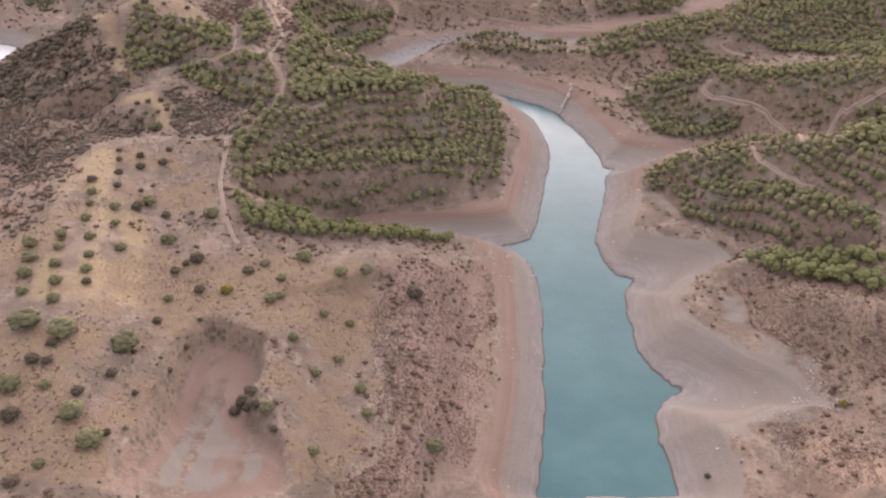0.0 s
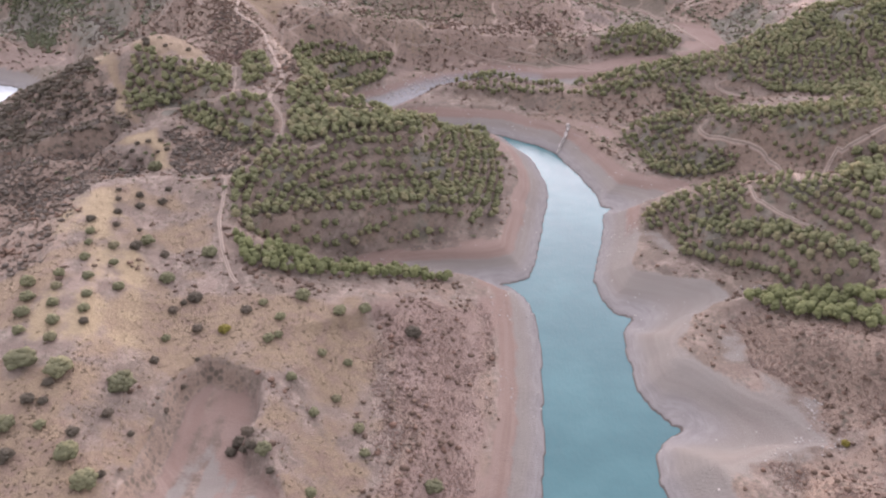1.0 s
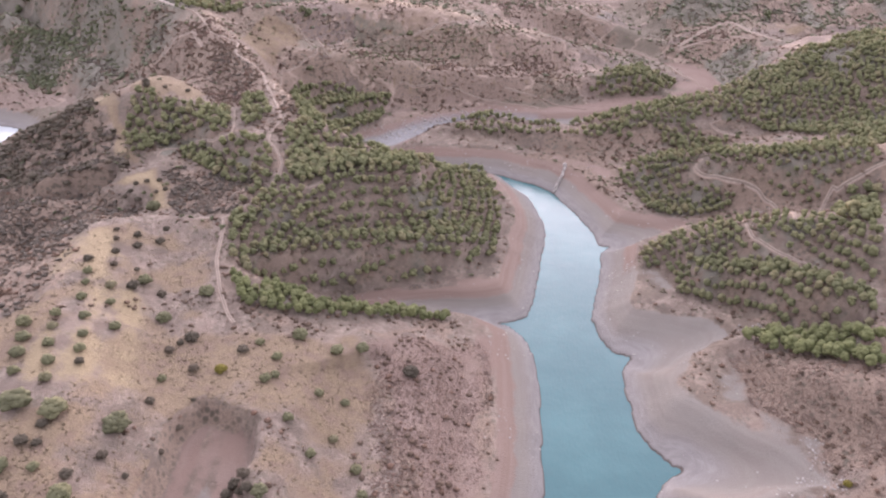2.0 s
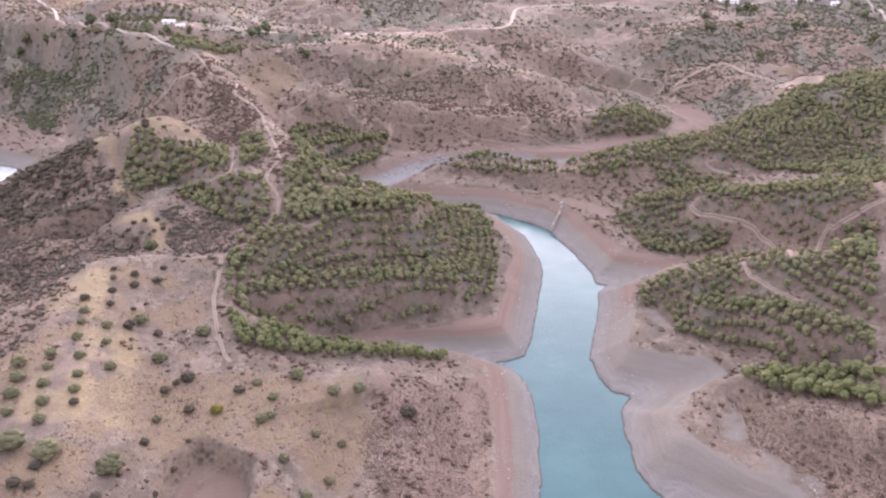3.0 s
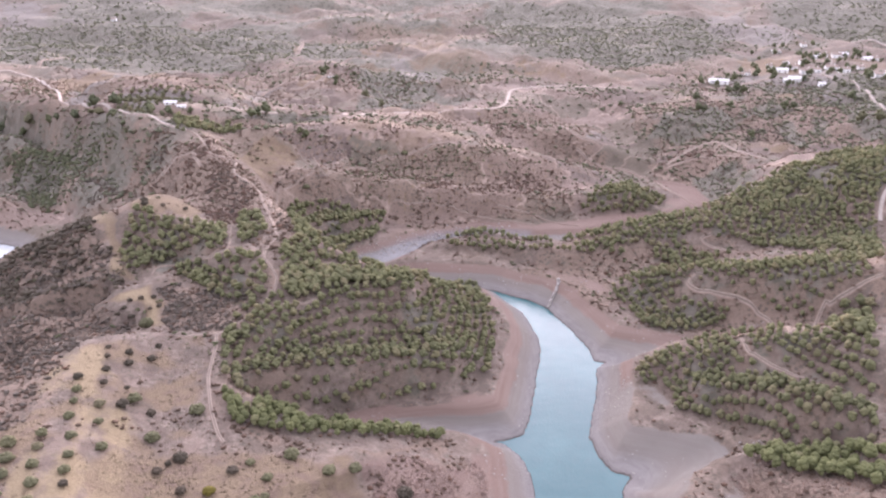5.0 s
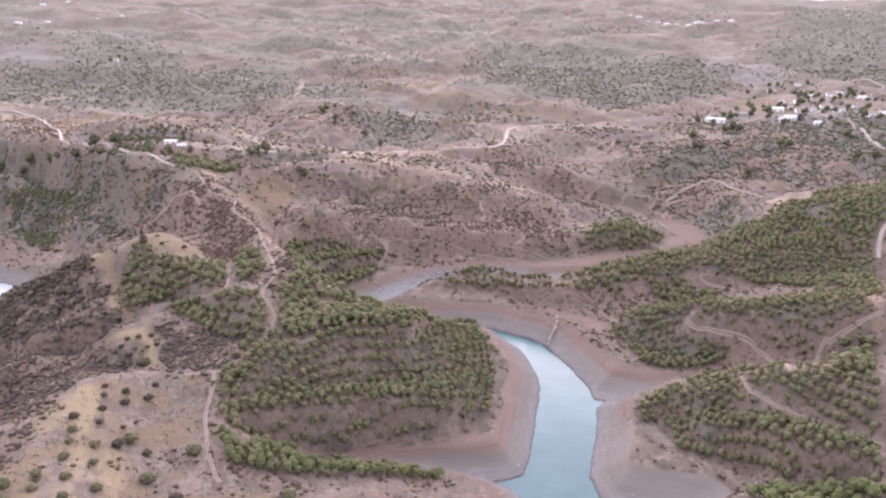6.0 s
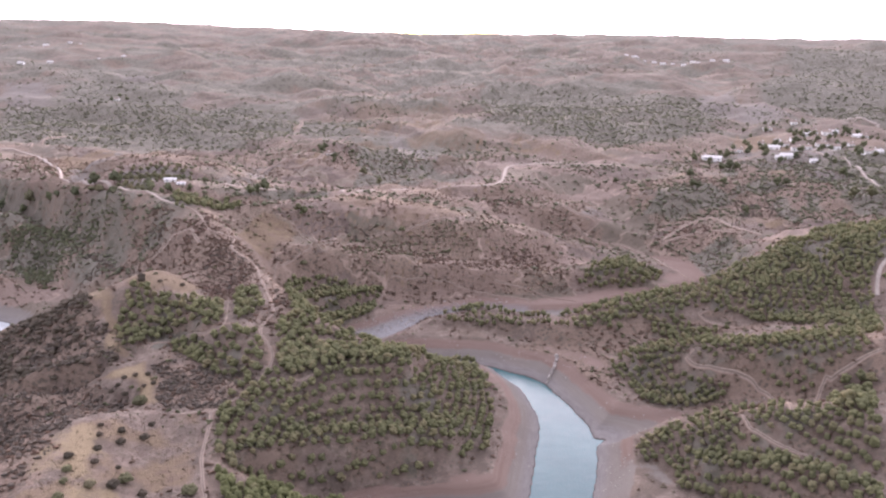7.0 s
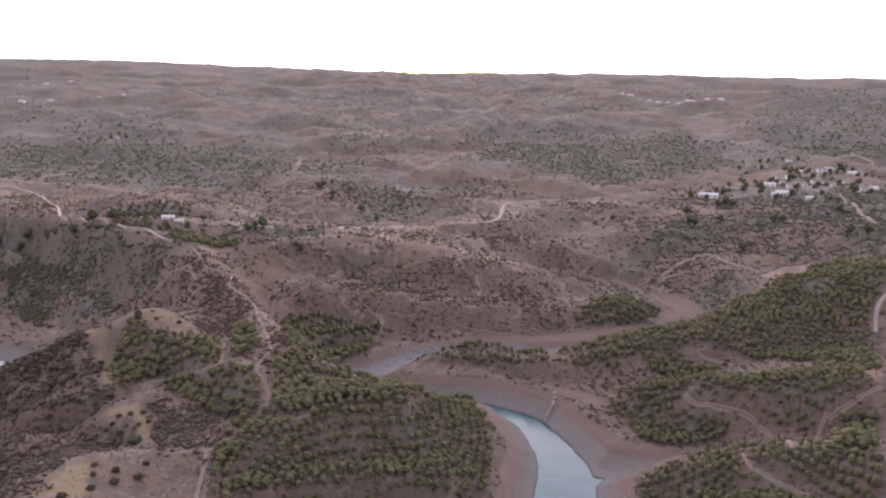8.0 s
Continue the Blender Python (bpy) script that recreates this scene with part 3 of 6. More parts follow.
TRACKS["low_bench_path"] = (0.7, [(-23.88, 453.7), (1.202, 456), (26.61, 456.2), (54.63, 450.2)])
TRACKS["east_bench_path"] = (0.7, [(34.64, 460.5), (58.34, 456), (79.56, 449.3)])
TRACKS["lake_path"] = (0.9, [(-109.5, 304.5), (-107.3, 310.4), (-96.81, 312.3), (-86.04, 305.8), (-80.02, 304.2), (-81.51, 317.7), (-85.12, 334.7)])
TRACKS["bank_lane"] = (2.0, [(100, 596), (117, 577.4), (137.2, 558.7), (149.1, 515.6), (160.2, 494.6)])
TRACKS["terrace_scar"] = (0.8, [(-9.304, 464.2), (-1.401, 473.9), (8.6, 483)])
STANDS["wood"] = [(-68.9, 250.1), (-63.05, 257.8), (-54.53, 263.9), (-44, 271.2), (-33.02, 279.1), (-17.6, 290), (1.1, 375.4), (15.9, 345.8), (23.11, 319.7), (23.7, 295.8), (20.8, 272.5), (13.3, 260.6), (-0.5002, 252.6), (-15.7, 247.2), (-26.73, 243.6), (-39.01, 238.1), (-50.95, 235), (-58.16, 222.5), (-64.81, 229.2)]
STANDS["belt"] = [(-62.44, 218.1), (-53.88, 201.1), (-39.76, 203.8), (-27.6, 207), (1.498, 219.6), (3.208, 227.6), (-12.48, 224.9), (-31.01, 233.1), (-44.66, 231.3), (-54.1, 212.7), (-59.86, 218.7)]
STANDS["hill_2"] = [(71.17, 267.9), (76.77, 272.6), (84.44, 273), (94.22, 268.2), (104, 264.1), (117, 259.5), (124, 254), (130.5, 247.2), (137, 236.9), (120.6, 196.5), (113.1, 206.6), (105.1, 215.4), (97.69, 228.3), (86.72, 237.4), (74.6, 249.7)]
STANDS["hill_3"] = [(89.26, 209.6), (99.63, 216.2), (111.5, 209), (122.3, 194.6), (114.5, 180.2), (107.1, 189.8), (96.24, 198.9)]
STANDS["hill_1"] = [(77.16, 342.3), (84.26, 344.3), (93.53, 335.9), (105.7, 330.6), (136.1, 316), (163.4, 299.7), (158.8, 286.2), (148.7, 291.6), (143, 291.8), (139.1, 289.9), (131.8, 295.3), (124, 305.1), (120.4, 305.8), (112.3, 304.5), (101.3, 303.5), (91.03, 306.2), (83.44, 313.1), (78.75, 331.3)]
STANDS["hollow"] = [(145.2, 288.1), (148.6, 289), (158.7, 284), (139.9, 243.6), (130.6, 252.3)]
STANDS["spur"] = [(4.091, 400.2), (21.08, 404.6), (34.78, 396.5), (60.47, 380.7), (94.53, 392.8), (145, 398.9), (171.1, 413.9), (220.4, 412.3), (182.8, 326.6), (157.8, 358.5), (139.9, 380.9), (125.3, 385.4), (95.45, 381.9), (70.72, 376.9), (50.05, 383), (34.48, 391.7)]
STANDS["spur_side"] = [(70.72, 376.9), (95.45, 381.9), (125.3, 385.4), (127, 376.9), (156.2, 353.3), (182, 324.2), (169.3, 300.1), (136.8, 367.9), (123.6, 367), (86.72, 361.1), (71.82, 364.6), (49.88, 379.9), (34.53, 391.2), (50.05, 383)]
STANDS["terrace_west"] = [(-77.44, 421.9), (-53.61, 440.9), (-26.58, 443.8), (-29.23, 436.6), (-49.26, 325.4), (-58.06, 324.8)]
STANDS["terrace_east"] = [(82.15, 467.9), (108, 502.4), (123.1, 524.4), (141.1, 496.5), (124.1, 477.3), (88.78, 466.9)]
STANDS["lake_wood"] = [(-126.6, 319.8), (-128.3, 335.1), (-124.2, 341), (-112.9, 334.8), (-103.5, 334.5), (-87.82, 334.9), (-78.87, 305.9), (-85.68, 306.4), (-109.5, 310.4), (-119.5, 306.9)]
STANDS["saddle_wood"] = [(-106.7, 309.9), (-98.9, 314), (-79.96, 300.4), (-64.55, 296.8), (-58.72, 281.7), (-58.95, 270.8), (-75.96, 279.9), (-92.78, 298.1)]
STANDS["east_wood"] = [(-60.85, 310.4), (-50.85, 305.1), (-38.63, 289.3), (-42.61, 275.4), (-53.11, 273.1), (-56.57, 288.6)]
STANDS["crest_wood"] = [(-55.65, 282), (-37.91, 286.9), (-25.66, 286.1), (-33.07, 279.3), (-49.9, 271.1)]
STANDS["track_wood"] = [(-87, 352.3), (-75.26, 343.7), (-67.46, 320.8), (-75.34, 309.8)]
STANDS["east_ridge"] = [(157.4, 399), (172, 416.8), (189, 431.2), (226.9, 487.5), (251.9, 498.2), (267.1, 485.2), (210.4, 376), (184.8, 385.4)]
STANDS["saddle_crest"] = [(-60.18, 308.5), (-56.94, 315.4), (-50.65, 309.6), (-41.71, 297.9), (-28.34, 290.6), (-11.92, 293.5), (0.8002, 310.1), (-15.61, 283.3), (-35.62, 281), (-52.76, 287.9)]
THICKETS["west_foot"] = [(-175, 307.7), (-156.2, 298.2), (-141.3, 294.1), (-128.6, 294.2), (-114.4, 277.8), (-97.87, 244.2), (-113, 241.3), (-116.8, 229.2), (-117.1, 210.2), (-120.9, 200.3)]
PLANTING["hill_2"] = [(105.1, 215.4), (97.69, 228.3), (86.72, 237.4), (74.6, 249.7), (71.37, 266.3), (76.77, 272.6), (84.44, 273), (94.22, 268.2)]
PLANTING["hill_1"] = [(112.3, 304.5), (101.3, 303.5), (91.03, 306.2), (83.44, 313.1), (78.06, 340.5), (84.26, 344.3), (93.53, 335.9), (105.7, 330.6)]
PLANTING["wood"] = [(-24.57, 241.7), (-9.994, 248.8), (13.13, 256.5), (20.02, 269.2), (23.83, 297.3), (22.53, 316.6), (16.6, 325.1), (3.505, 312.4)]
PLANTING["hill_3"] = [(81.89, 144.1), (57.84, 257)]
ZONES["field"] = [(-117.9, 173.6), (-109.3, 192.6), (-105.6, 208.6), (-107.7, 231.4), (-94.7, 239.1), (-84.29, 251.1), (-71.53, 252.5), (-69.08, 234.2), (-62.53, 209), (-54.34, 193.5), (-38.1, 197.4), (-22.57, 197.4), (-14.64, 194.7), (-10.99, 169.2), (-8.932, 157.8), (-12.33, 136.2), (-21.27, 116.8), (-83.08, 101.1)]
ZONES["golden"] = [(-107.1, 170.7), (-100.6, 190.1), (-107.7, 227.8), (-94.52, 238.7), (-86.52, 211.3), (-72.22, 203.5), (-67.94, 171.7), (-74.72, 153), (-88.98, 145.5), (-98.3, 150.7)]
ZONES["pit"] = [(-56.58, 163.2), (-41.84, 156.7), (-39.87, 148.8), (-41.68, 138.2), (-41.24, 134.8), (-32.33, 124.4), (-28.08, 112.3), (-58.92, 102.4), (-59.36, 117.7), (-59.7, 135.7), (-60.68, 153.4)]
ZONES["meadow"] = [(-121.4, 285.5), (-115.2, 295.8), (-107.7, 296), (-101.4, 284.7), (-90.66, 263.9), (-95.15, 262.6), (-108.5, 278.1)]
ZONES["dome"] = [(-130.9, 345), (-153.6, 415.4), (-119.8, 356.9), (-109.3, 360.2), (-96.23, 350.1), (-101.5, 335.4), (-113.6, 342.4), (-119.9, 336.1), (-126.3, 338.2)]
ZONES["strip"] = [(-152.9, 359.3), (-160.6, 413), (-134, 333), (-127.3, 319.7), (-117.5, 306.4), (-126.6, 304.6), (-136.4, 326.1), (-140.4, 336.1)]
ZONES["terrace_field"] = [(-108.8, 421.7), (-95.56, 465), (-77.62, 467.1), (-75.51, 441.6), (-93.46, 420.5)]
ZONES["village_field"] = [(429, 1412), (477, 1346), (472, 1211), (378, 1059), (400, 1266)]
ZONES["village_yard"] = [(324, 921), (336, 856), (340, 794), (307, 752), (266, 737)]
ZONES["farm_yard"] = [(-311, 698), (-286, 756), (-233, 748), (-220, 661), (-247, 628), (-265, 602)]
ZONES["rocky_slope"] = [(-50.1, 875), (-13.6, 792), (11.5, 690), (-12.2, 716), (-39.9, 787)]
ZONES["house_yard"] = [(-117, 683), (-92.8, 746), (-84.7, 727), (-106, 672)]
ZONES["crest_pale"] = [(-77.54, 536.9), (-32.26, 553.5), (4.256, 531.5), (40.05, 531.4), (-6.019, 506.2), (-42.65, 498.9), (-59.36, 500.2)]
ZONES["glade"] = [(-111.1, 307.9), (-107.8, 315.7), (-100.5, 313.5), (-84.6, 305), (-85.01, 304.4), (-99.92, 310.5), (-106.9, 304.7)]
WOODS["village_vale"] = [(315, 709), (351, 728), (403, 714), (311, 542), (291, 595)]
WOODS["east_forest"] = [(1375, 3413), (1563, 2847), (601, 1076), (513, 1212), (508, 1356)]
WOODS["middle_forest"] = [(91.4, 1657), (303, 1461), (426, 1384), (321, 930), (192, 855), (82.8, 924)]
WOODS["west_forest"] = [(-632, 1444), (-560, 1618), (-387, 1345), (-356, 1154), (-531, 1226)]
WOODS["low_forest"] = [(-635, 1207), (-293, 1209), (-78.9, 941), (-192, 785), (-401, 756)]
WOODS["road_wood"] = [(-66.1, 785), (-33.7, 767), (16.0, 683), (43.0, 670), (15.3, 645), (-53.1, 629)]
WOODS["vale_wood"] = [(168, 625), (213, 647), (227, 621), (177, 595), (151, 604)]
WOODS["spur_wood"] = [(183.4, 430.6), (236.5, 486.6), (274.4, 478.3), (225.4, 390), (183, 415.8)]
THICKETS["saddle_patch"] = [(-154.4, 439.6), (-140.4, 428.9), (-135.5, 417.2), (-150.3, 431.1)]
THICKETS["hook_patch"] = [(-131.5, 413.8), (-124.6, 415.2), (-118.7, 409.3), (-114.8, 399.3), (-129.3, 410.6)]
THICKETS["shore_patch"] = [(-195.5, 464.1), (-173.9, 449.9), (-162.1, 424.9), (-174.2, 417.7)]
THICKETS["track_side_patch"] = [(-126.6, 444.1), (-117.2, 424.9), (-110.5, 415.3), (-102.9, 422.4), (-110.5, 438.5), (-119.0, 443.2)]
THICKETS["low_track_patch"] = [(-74.7, 358.1), (-64.6, 324.8), (-58.9, 327.3), (-78.9, 416.1), (-84.1, 414.4)]
THICKETS["below_track_patch"] = [(-115.9, 403.6), (-98.9, 390.1), (-82.9, 371.0), (-77.2, 353.2), (-76.0, 338.4), (-86.6, 342.7), (-102.2, 367.9), (-111.1, 388.0)]
THICKETS["ridge_patch"] = [(-103.9, 394), (-97.64, 390.6), (-84.36, 377.9), (-78.12, 353.9), (-91.84, 359.6), (-104.6, 370.1), (-107.9, 388.5)]
THICKETS["bank_patch"] = [(-87.23, 431.3), (-68.12, 442.6), (-65.11, 442.3), (-73.02, 434.8), (-82.58, 421.3)]
THICKETS["terrace_patch"] = [(-67.34, 435.9), (-57.74, 443.1), (-50.43, 445.7), (-57.32, 438.6), (-66.9, 432.5)]
THICKETS["scar_patch"] = [(-9.302, 462.9), (8.401, 474.4), (5.102, 460.7), (-9.206, 458.8)]
THICKETS["crest_patch"] = [(-70.91, 484.8), (-58.9, 494.5), (-59.71, 486.7), (-73.1, 477.2)]
THICKETS["east_patch"] = [(46.31, 495.7), (74.32, 498.7), (63.92, 471), (42.21, 485.8)]
THICKETS["wash_patch"] = [(96.4, 598.6), (118.5, 584.7), (113, 575.2), (85.9, 554.5)]
# dark scrub and floor imitate the shadow side of the knoll
THICKETS["knoll_shade_patch"] = [(162.9, 570.7), (188.7, 579.1), (198.7, 550.3), (184, 563)]
THICKETS["vale_patch"] = [(228.2, 625.6), (249.2, 625), (249.7, 592.8), (218.7, 585.6)]
THICKETS["gulch_patch"] = [(71.4, 598.5), (93.3, 608.7), (96.5, 599.8), (75.14, 593.1)]
THICKETS["bench_patch"] = [(-54.5, 483.7), (-42.01, 493.5), (-28.6, 493.8), (-41.8, 489.5)]
THICKETS["dome_patch"] = [(-30.22, 523), (-22.5, 509.5), (-25.7, 502.8), (-37.4, 499.5)]
THICKETS["barn_patch"] = [(215.6, 701.5), (216.5, 666), (205.2, 643.8), (205.7, 675.9)]
THICKETS["road_patch"] = [(34.1, 590.6), (65.9, 626), (67.2, 597.4), (41.4, 577.6)]
THICKETS["terrace_top"] = [(-51.13, 449.3), (-45.02, 483.8), (-5.942, 503.2), (28.23, 511.2), (63.74, 518.4), (71.51, 507), (27.87, 495.8), (-5.628, 485.8), (-30.33, 458)]
THICKETS["vale"] = [(146, 661), (221, 673), (304, 683), (360, 660), (296, 537), (240, 601), (175, 586), (146, 601)]
THICKETS["below_village"] = [(310, 746), (391, 721), (344, 628), (286, 643)]
# scrub slopes whose darkened floor also stands in for the slopes' own shade
THICKETS["west_slope"] = [(-200.7, 361.2), (-183.5, 361.7), (-152.1, 347.3), (-141.2, 334.7), (-124.7, 297.5), (-119.9, 294.2), (-128.6, 294.5), (-143.5, 294.3), (-169.4, 296.3)]
THICKETS["lake_crest"] = [(-202.4, 365.3), (-193.4, 372), (-194, 408.1), (-155.1, 355), (-145.8, 340.9), (-157.8, 341), (-181.9, 351.5), (-198.5, 355.4)]
THICKETS["far_slope"] = [(-315, 581), (-212.3, 508.7), (-144.4, 457), (-139.9, 419.8), (-165.6, 416.3), (-234.4, 474.6), (-258, 461.2)]
THICKETS["hook"] = [(-165, 448.6), (-119.5, 428.4), (-88.94, 398.9), (-75.08, 355.1), (-87.82, 334.9), (-114.5, 373.7), (-160.3, 428.3)]
THICKETS["terraces"] = [(-89.28, 444.5), (-65.3, 443), (-44.93, 483.8), (0.8916, 502.4), (41.67, 503.4), (76.91, 507.7), (78.96, 469.1), (58.2, 453.8), (13.96, 454.8), (-26.58, 443.8), (-53.7, 442.9), (-80.76, 425.4)]
THICKETS["gully"] = [(-158.5, 262.6), (-129.6, 272.1), (-104.4, 212.8), (-103.9, 189.5), (-116.8, 185.9)]
THICKETS["back_gully"] = [(-103.3, 297.3), (-76.53, 282.2), (-59.41, 269.4), (-66.53, 256.4), (-86.81, 254.7)]
THICKETS["bank_scrub"] = [(-17.0, 195.8), (-6.4, 205.7), (2.7, 208.4), (11.4, 215.7), (14.9, 207.7), (15.0, 193.8), (13.1, 169.3), (11.2, 148.8), (8.0, 137.8), (2.8, 129.0), (-6.5, 117.9), (-21.1, 115.5), (-16.6, 127.6), (-11.2, 137.6), (-10.7, 150.7), (-12.6, 160.5), (-15.2, 178.1)]
THICKETS["east_scrub"] = [(84.93, 207.5), (97.86, 196.2), (116.2, 181.6), (107.7, 156.6), (99.32, 158.6), (96.06, 172.4), (85.68, 181.6)]
THICKETS["east_scrub_low"] = [(82.18, 148), (97.07, 152.1), (105.5, 150.5), (88.07, 115), (77.39, 126.4)]
THICKETS["knoll_scrub"] = [(142.1, 558.3), (176, 579), (210, 565), (180.2, 478.2), (167.1, 514.5), (149.2, 540.7)]
THICKETS["ridge_scrub"] = [(-69, 351), (-57.72, 322.5), (-47.33, 310.8), (-37.23, 295.4), (-43.56, 282.9), (-59.14, 310.8)]
THICKETS["spur_scrub"] = [(60.25, 379.5), (127.4, 381.2), (157.8, 358.5), (136.1, 364.9), (86.76, 361.5), (69.67, 367.4)]
SHRUBS += [(-90.73, 146.3, 3.5, 0), (-81.73, 144, 3.1, 0), (-69.02, 144.4, 3.2, 0), (-86.24, 127.3, 2.3, 0), (-71.35, 120.7, 2.5, 0), (-65.94, 114.6, 2.7, 0), (-79.51, 128.1, 1.3, 0), (-82.7, 140.4, 1.3, 1), (-72.57, 126.9, 1.4, 1), (-68.53, 134.4, 1.3, 1), (-64.89, 186.9, 2.1, 1), (-74.23, 194, 2.2, 0), (-68.74, 180.3, 1.4, 1), (-67.24, 184.4, 1.0, 1), (-60.97, 173.6, 1.4, 1), (-54.31, 173.7, 1.7, 2), (-66.03, 208, 2.4, 0), (-85.17, 204.4, 1.9, 1), (-83.76, 209.6, 2.1, 0), (-78.1, 205.7, 1.4, 1), (-89.8, 182.5, 1.6, 0), (-86.94, 174.2, 1.4, 0), (-85.42, 168, 1.5, 0), (-83.56, 162.9, 1.2, 1)]
SHRUBS += [(-93.67, 191, 1.5, 0), (-87.13, 192.6, 1.4, 0), (-89.75, 200.7, 1.7, 0), (-92.7, 212, 1.2, 1), (-94.75, 219.4, 1.3, 1), (-97.11, 226.9, 1.0, 1), (-99, 232.8, 1.0, 1), (-99.59, 211.6, 1.5, 1), (-97.43, 205.1, 1.4, 0), (-95.64, 198.9, 1.2, 0), (-92.84, 232.8, 1.3, 1), (-91.09, 226.9, 1.5, 1), (-87.36, 214.2, 0.9, 1), (-87.47, 243, 1.2, 1), (-86.63, 233.8, 1.5, 1), (-96.42, 181.6, 1.5, 0), (-95.17, 176.2, 1.5, 0), (-93.32, 169.4, 1.6, 0), (-90.26, 161.9, 1.7, 0), (-88.17, 155.4, 1.6, 0), (-102.7, 177.6, 2.0, 0), (-100.2, 171.3, 1.9, 0), (-98.72, 164.8, 2.0, 0), (-96.58, 157.9, 1.5, 0)]
SHRUBS += [(-81.82, 181, 1.6, 0), (-67.09, 168, 1.2, 0), (-50.6, 182.4, 1.6, 1), (-46.89, 186.2, 1.3, 0), (-41.53, 180.6, 1.5, 0), (-37.5, 192.7, 2.2, 0), (-42.74, 171, 1.5, 0), (-40.79, 173.4, 1.3, 0), (-20.6, 191.1, 1.9, 0), (-27.04, 187.6, 1.9, 0), (-82.61, 119.2, 1.9, 1), (-84.7, 135, 1.5, 1), (-81.66, 134.9, 1.1, 1), (-64.03, 117.7, 1.0, 1), (-73, 108.4, 1.2, 0), (-28.94, 150.2, 1.4, 0), (-18.63, 149.9, 1.5, 0), (-26.22, 125.5, 1.4, 0), (-16.65, 142.2, 1.3, 0), (-24.91, 158.8, 1.3, 0), (-35.22, 158.6, 1.4, 0), (-29.74, 171.8, 1.3, 0)]
SHRUBS += [(-76.5, 104.3, 1.6, 1), (-23.43, 172.4, 1.3, 0), (-58.03, 162, 0.7, 1), (-66.66, 157.9, 1.2, 1), (-63.5, 131.9, 0.8, 1), (-1.002, 136.2, 2.2, 0), (-7.314, 186.1, 2.3, 1), (97.61, 153.8, 1.2, 2), (60.78, 134.9, 0.8, 1), (-99.85, 267.6, 2.6, 0), (-108.8, 278.3, 1.3, 1), (-110.6, 283.3, 1.1, 1), (-106.5, 283.6, 1.1, 1), (-102.8, 286, 1.1, 1), (-111.8, 280.2, 1.0, 1), (-98.83, 279.4, 1.1, 1), (-106.8, 279.7, 1.0, 0), (-101.9, 278.2, 1.0, 1), (-113.6, 278.3, 1.1, 1), (-123.3, 344.5, 1.6, 1), (-110.6, 334.6, 1.2, 1), (-106.8, 346.2, 1.2, 1), (-116, 345.7, 1.1, 1), (-51.94, 284.5, 2.2, 0)]
SHRUBS += [(-203.4, 508.5, 3.0, 0), (-210.4, 514, 2.3, 0), (-68.95, 434, 2.1, 0), (-57.19, 512.9, 1.4, 1), (-19.26, 497.2, 2.1, 0)]
SHRUBS += [(-41.42, 138.2, 1.5, 1), (-43.78, 139.9, 1.8, 1), (-45.14, 137, 1.3, 1), (-39.86, 134.4, 1.4, 1), (-36.82, 132.8, 1.9, 0), (-34.56, 127.7, 1.0, 1), (-41.67, 135, 1.1, 1), (-59.65, 154.5, 1.0, 1), (-60.48, 144.2, 0.9, 1)]
SHRUBS += [(-124.3, 347.3, 1.7, 1)]
HOUSES += [(244, 740, 15.7, 7.5, 3.6, -18, 1), (276, 781, 5.6, 4.5, 4.1, -17, 0), (282, 779, 5.0, 4.5, 4.6, -16, 0), (317, 789, 10.3, 6.2, 3.6, -15, 0), (333, 805, 8.2, 4.9, 4.1, -14, 0), (314, 747, 14.2, 7.5, 4.6, -13, 1), (305, 744, 7.6, 4.5, 3.6, -12, 0), (346, 790, 12.7, 7.5, 4.1, -11, 0), (335, 781, 9.1, 5.5, 4.6, -10, 0), (378, 862, 8.8, 5.3, 3.6, -9, 0), (393, 878, 6.4, 4.5, 4.1, -8, 0), (405, 876, 9.1, 5.4, 4.6, -7, 0)]
HOUSES += [(415, 881, 7.8, 4.7, 3.6, -6, 0), (368, 803, 10.7, 6.4, 4.1, -5, 0), (371, 782, 9.3, 5.6, 4.6, -4, 0), (329, 730, 5.9, 4.5, 3.6, -3, 0), (363, 927, 9.3, 5.6, 4.1, -2, 0), (400, 947, 6.2, 4.5, 4.6, -1, 0), (436, 874, 9.2, 5.5, 3.6, 0, 0), (446, 879, 7.3, 4.5, 4.1, 1, 0), (383, 739, 13.4, 7.5, 4.6, 2, 0), (384, 728, 6.6, 4.5, 3.6, 3, 0), (396, 803, 5.4, 4.5, 4.1, 4, 0), (352, 830, 6.7, 4.5, 4.6, 5, 0)]
HOUSES += [(336, 830, 5.4, 4.5, 3.6, 6, 0), (238, 743, 3.7, 4.5, 4.1, 7, 0), (316, 818, 4.7, 4.5, 4.6, 8, 0), (-156.4, 497.4, 6.8, 3.6, 2.1, 9, 1), (-149.2, 494.4, 4.6, 3.2, 1.9, 6, 1), (-92, 723, 4.9, 4, 3.2, 7, 0), (-87, 723, 2.9, 4, 3.2, -3, 0), (-478, 1291, 8, 6, 4, 0, 0)]
LONE_TREES = [(-210.2, 519.3, 2.0), (-206.1, 518.9, 1.5), (-195.9, 514.1, 1.9), (-193, 514.2, 1.4), (-165.1, 486, 1.5), (-112.2, 509.6, 1.6), (-109.2, 515.2, 1.3), (-106, 521.4, 1.8), (-99.99, 527.5, 1.4), (-268.6, 555.2, 2.0), (-250.1, 543.6, 1.6), (-291.6, 564.6, 2.0), (-221.9, 516.6, 1.6), (-273.6, 555.4, 1.4), (-239.4, 531, 1.3), (301.3, 771.6, 2.2), (288.8, 773.1, 1.6), (237.1, 694.6, 1.8)]
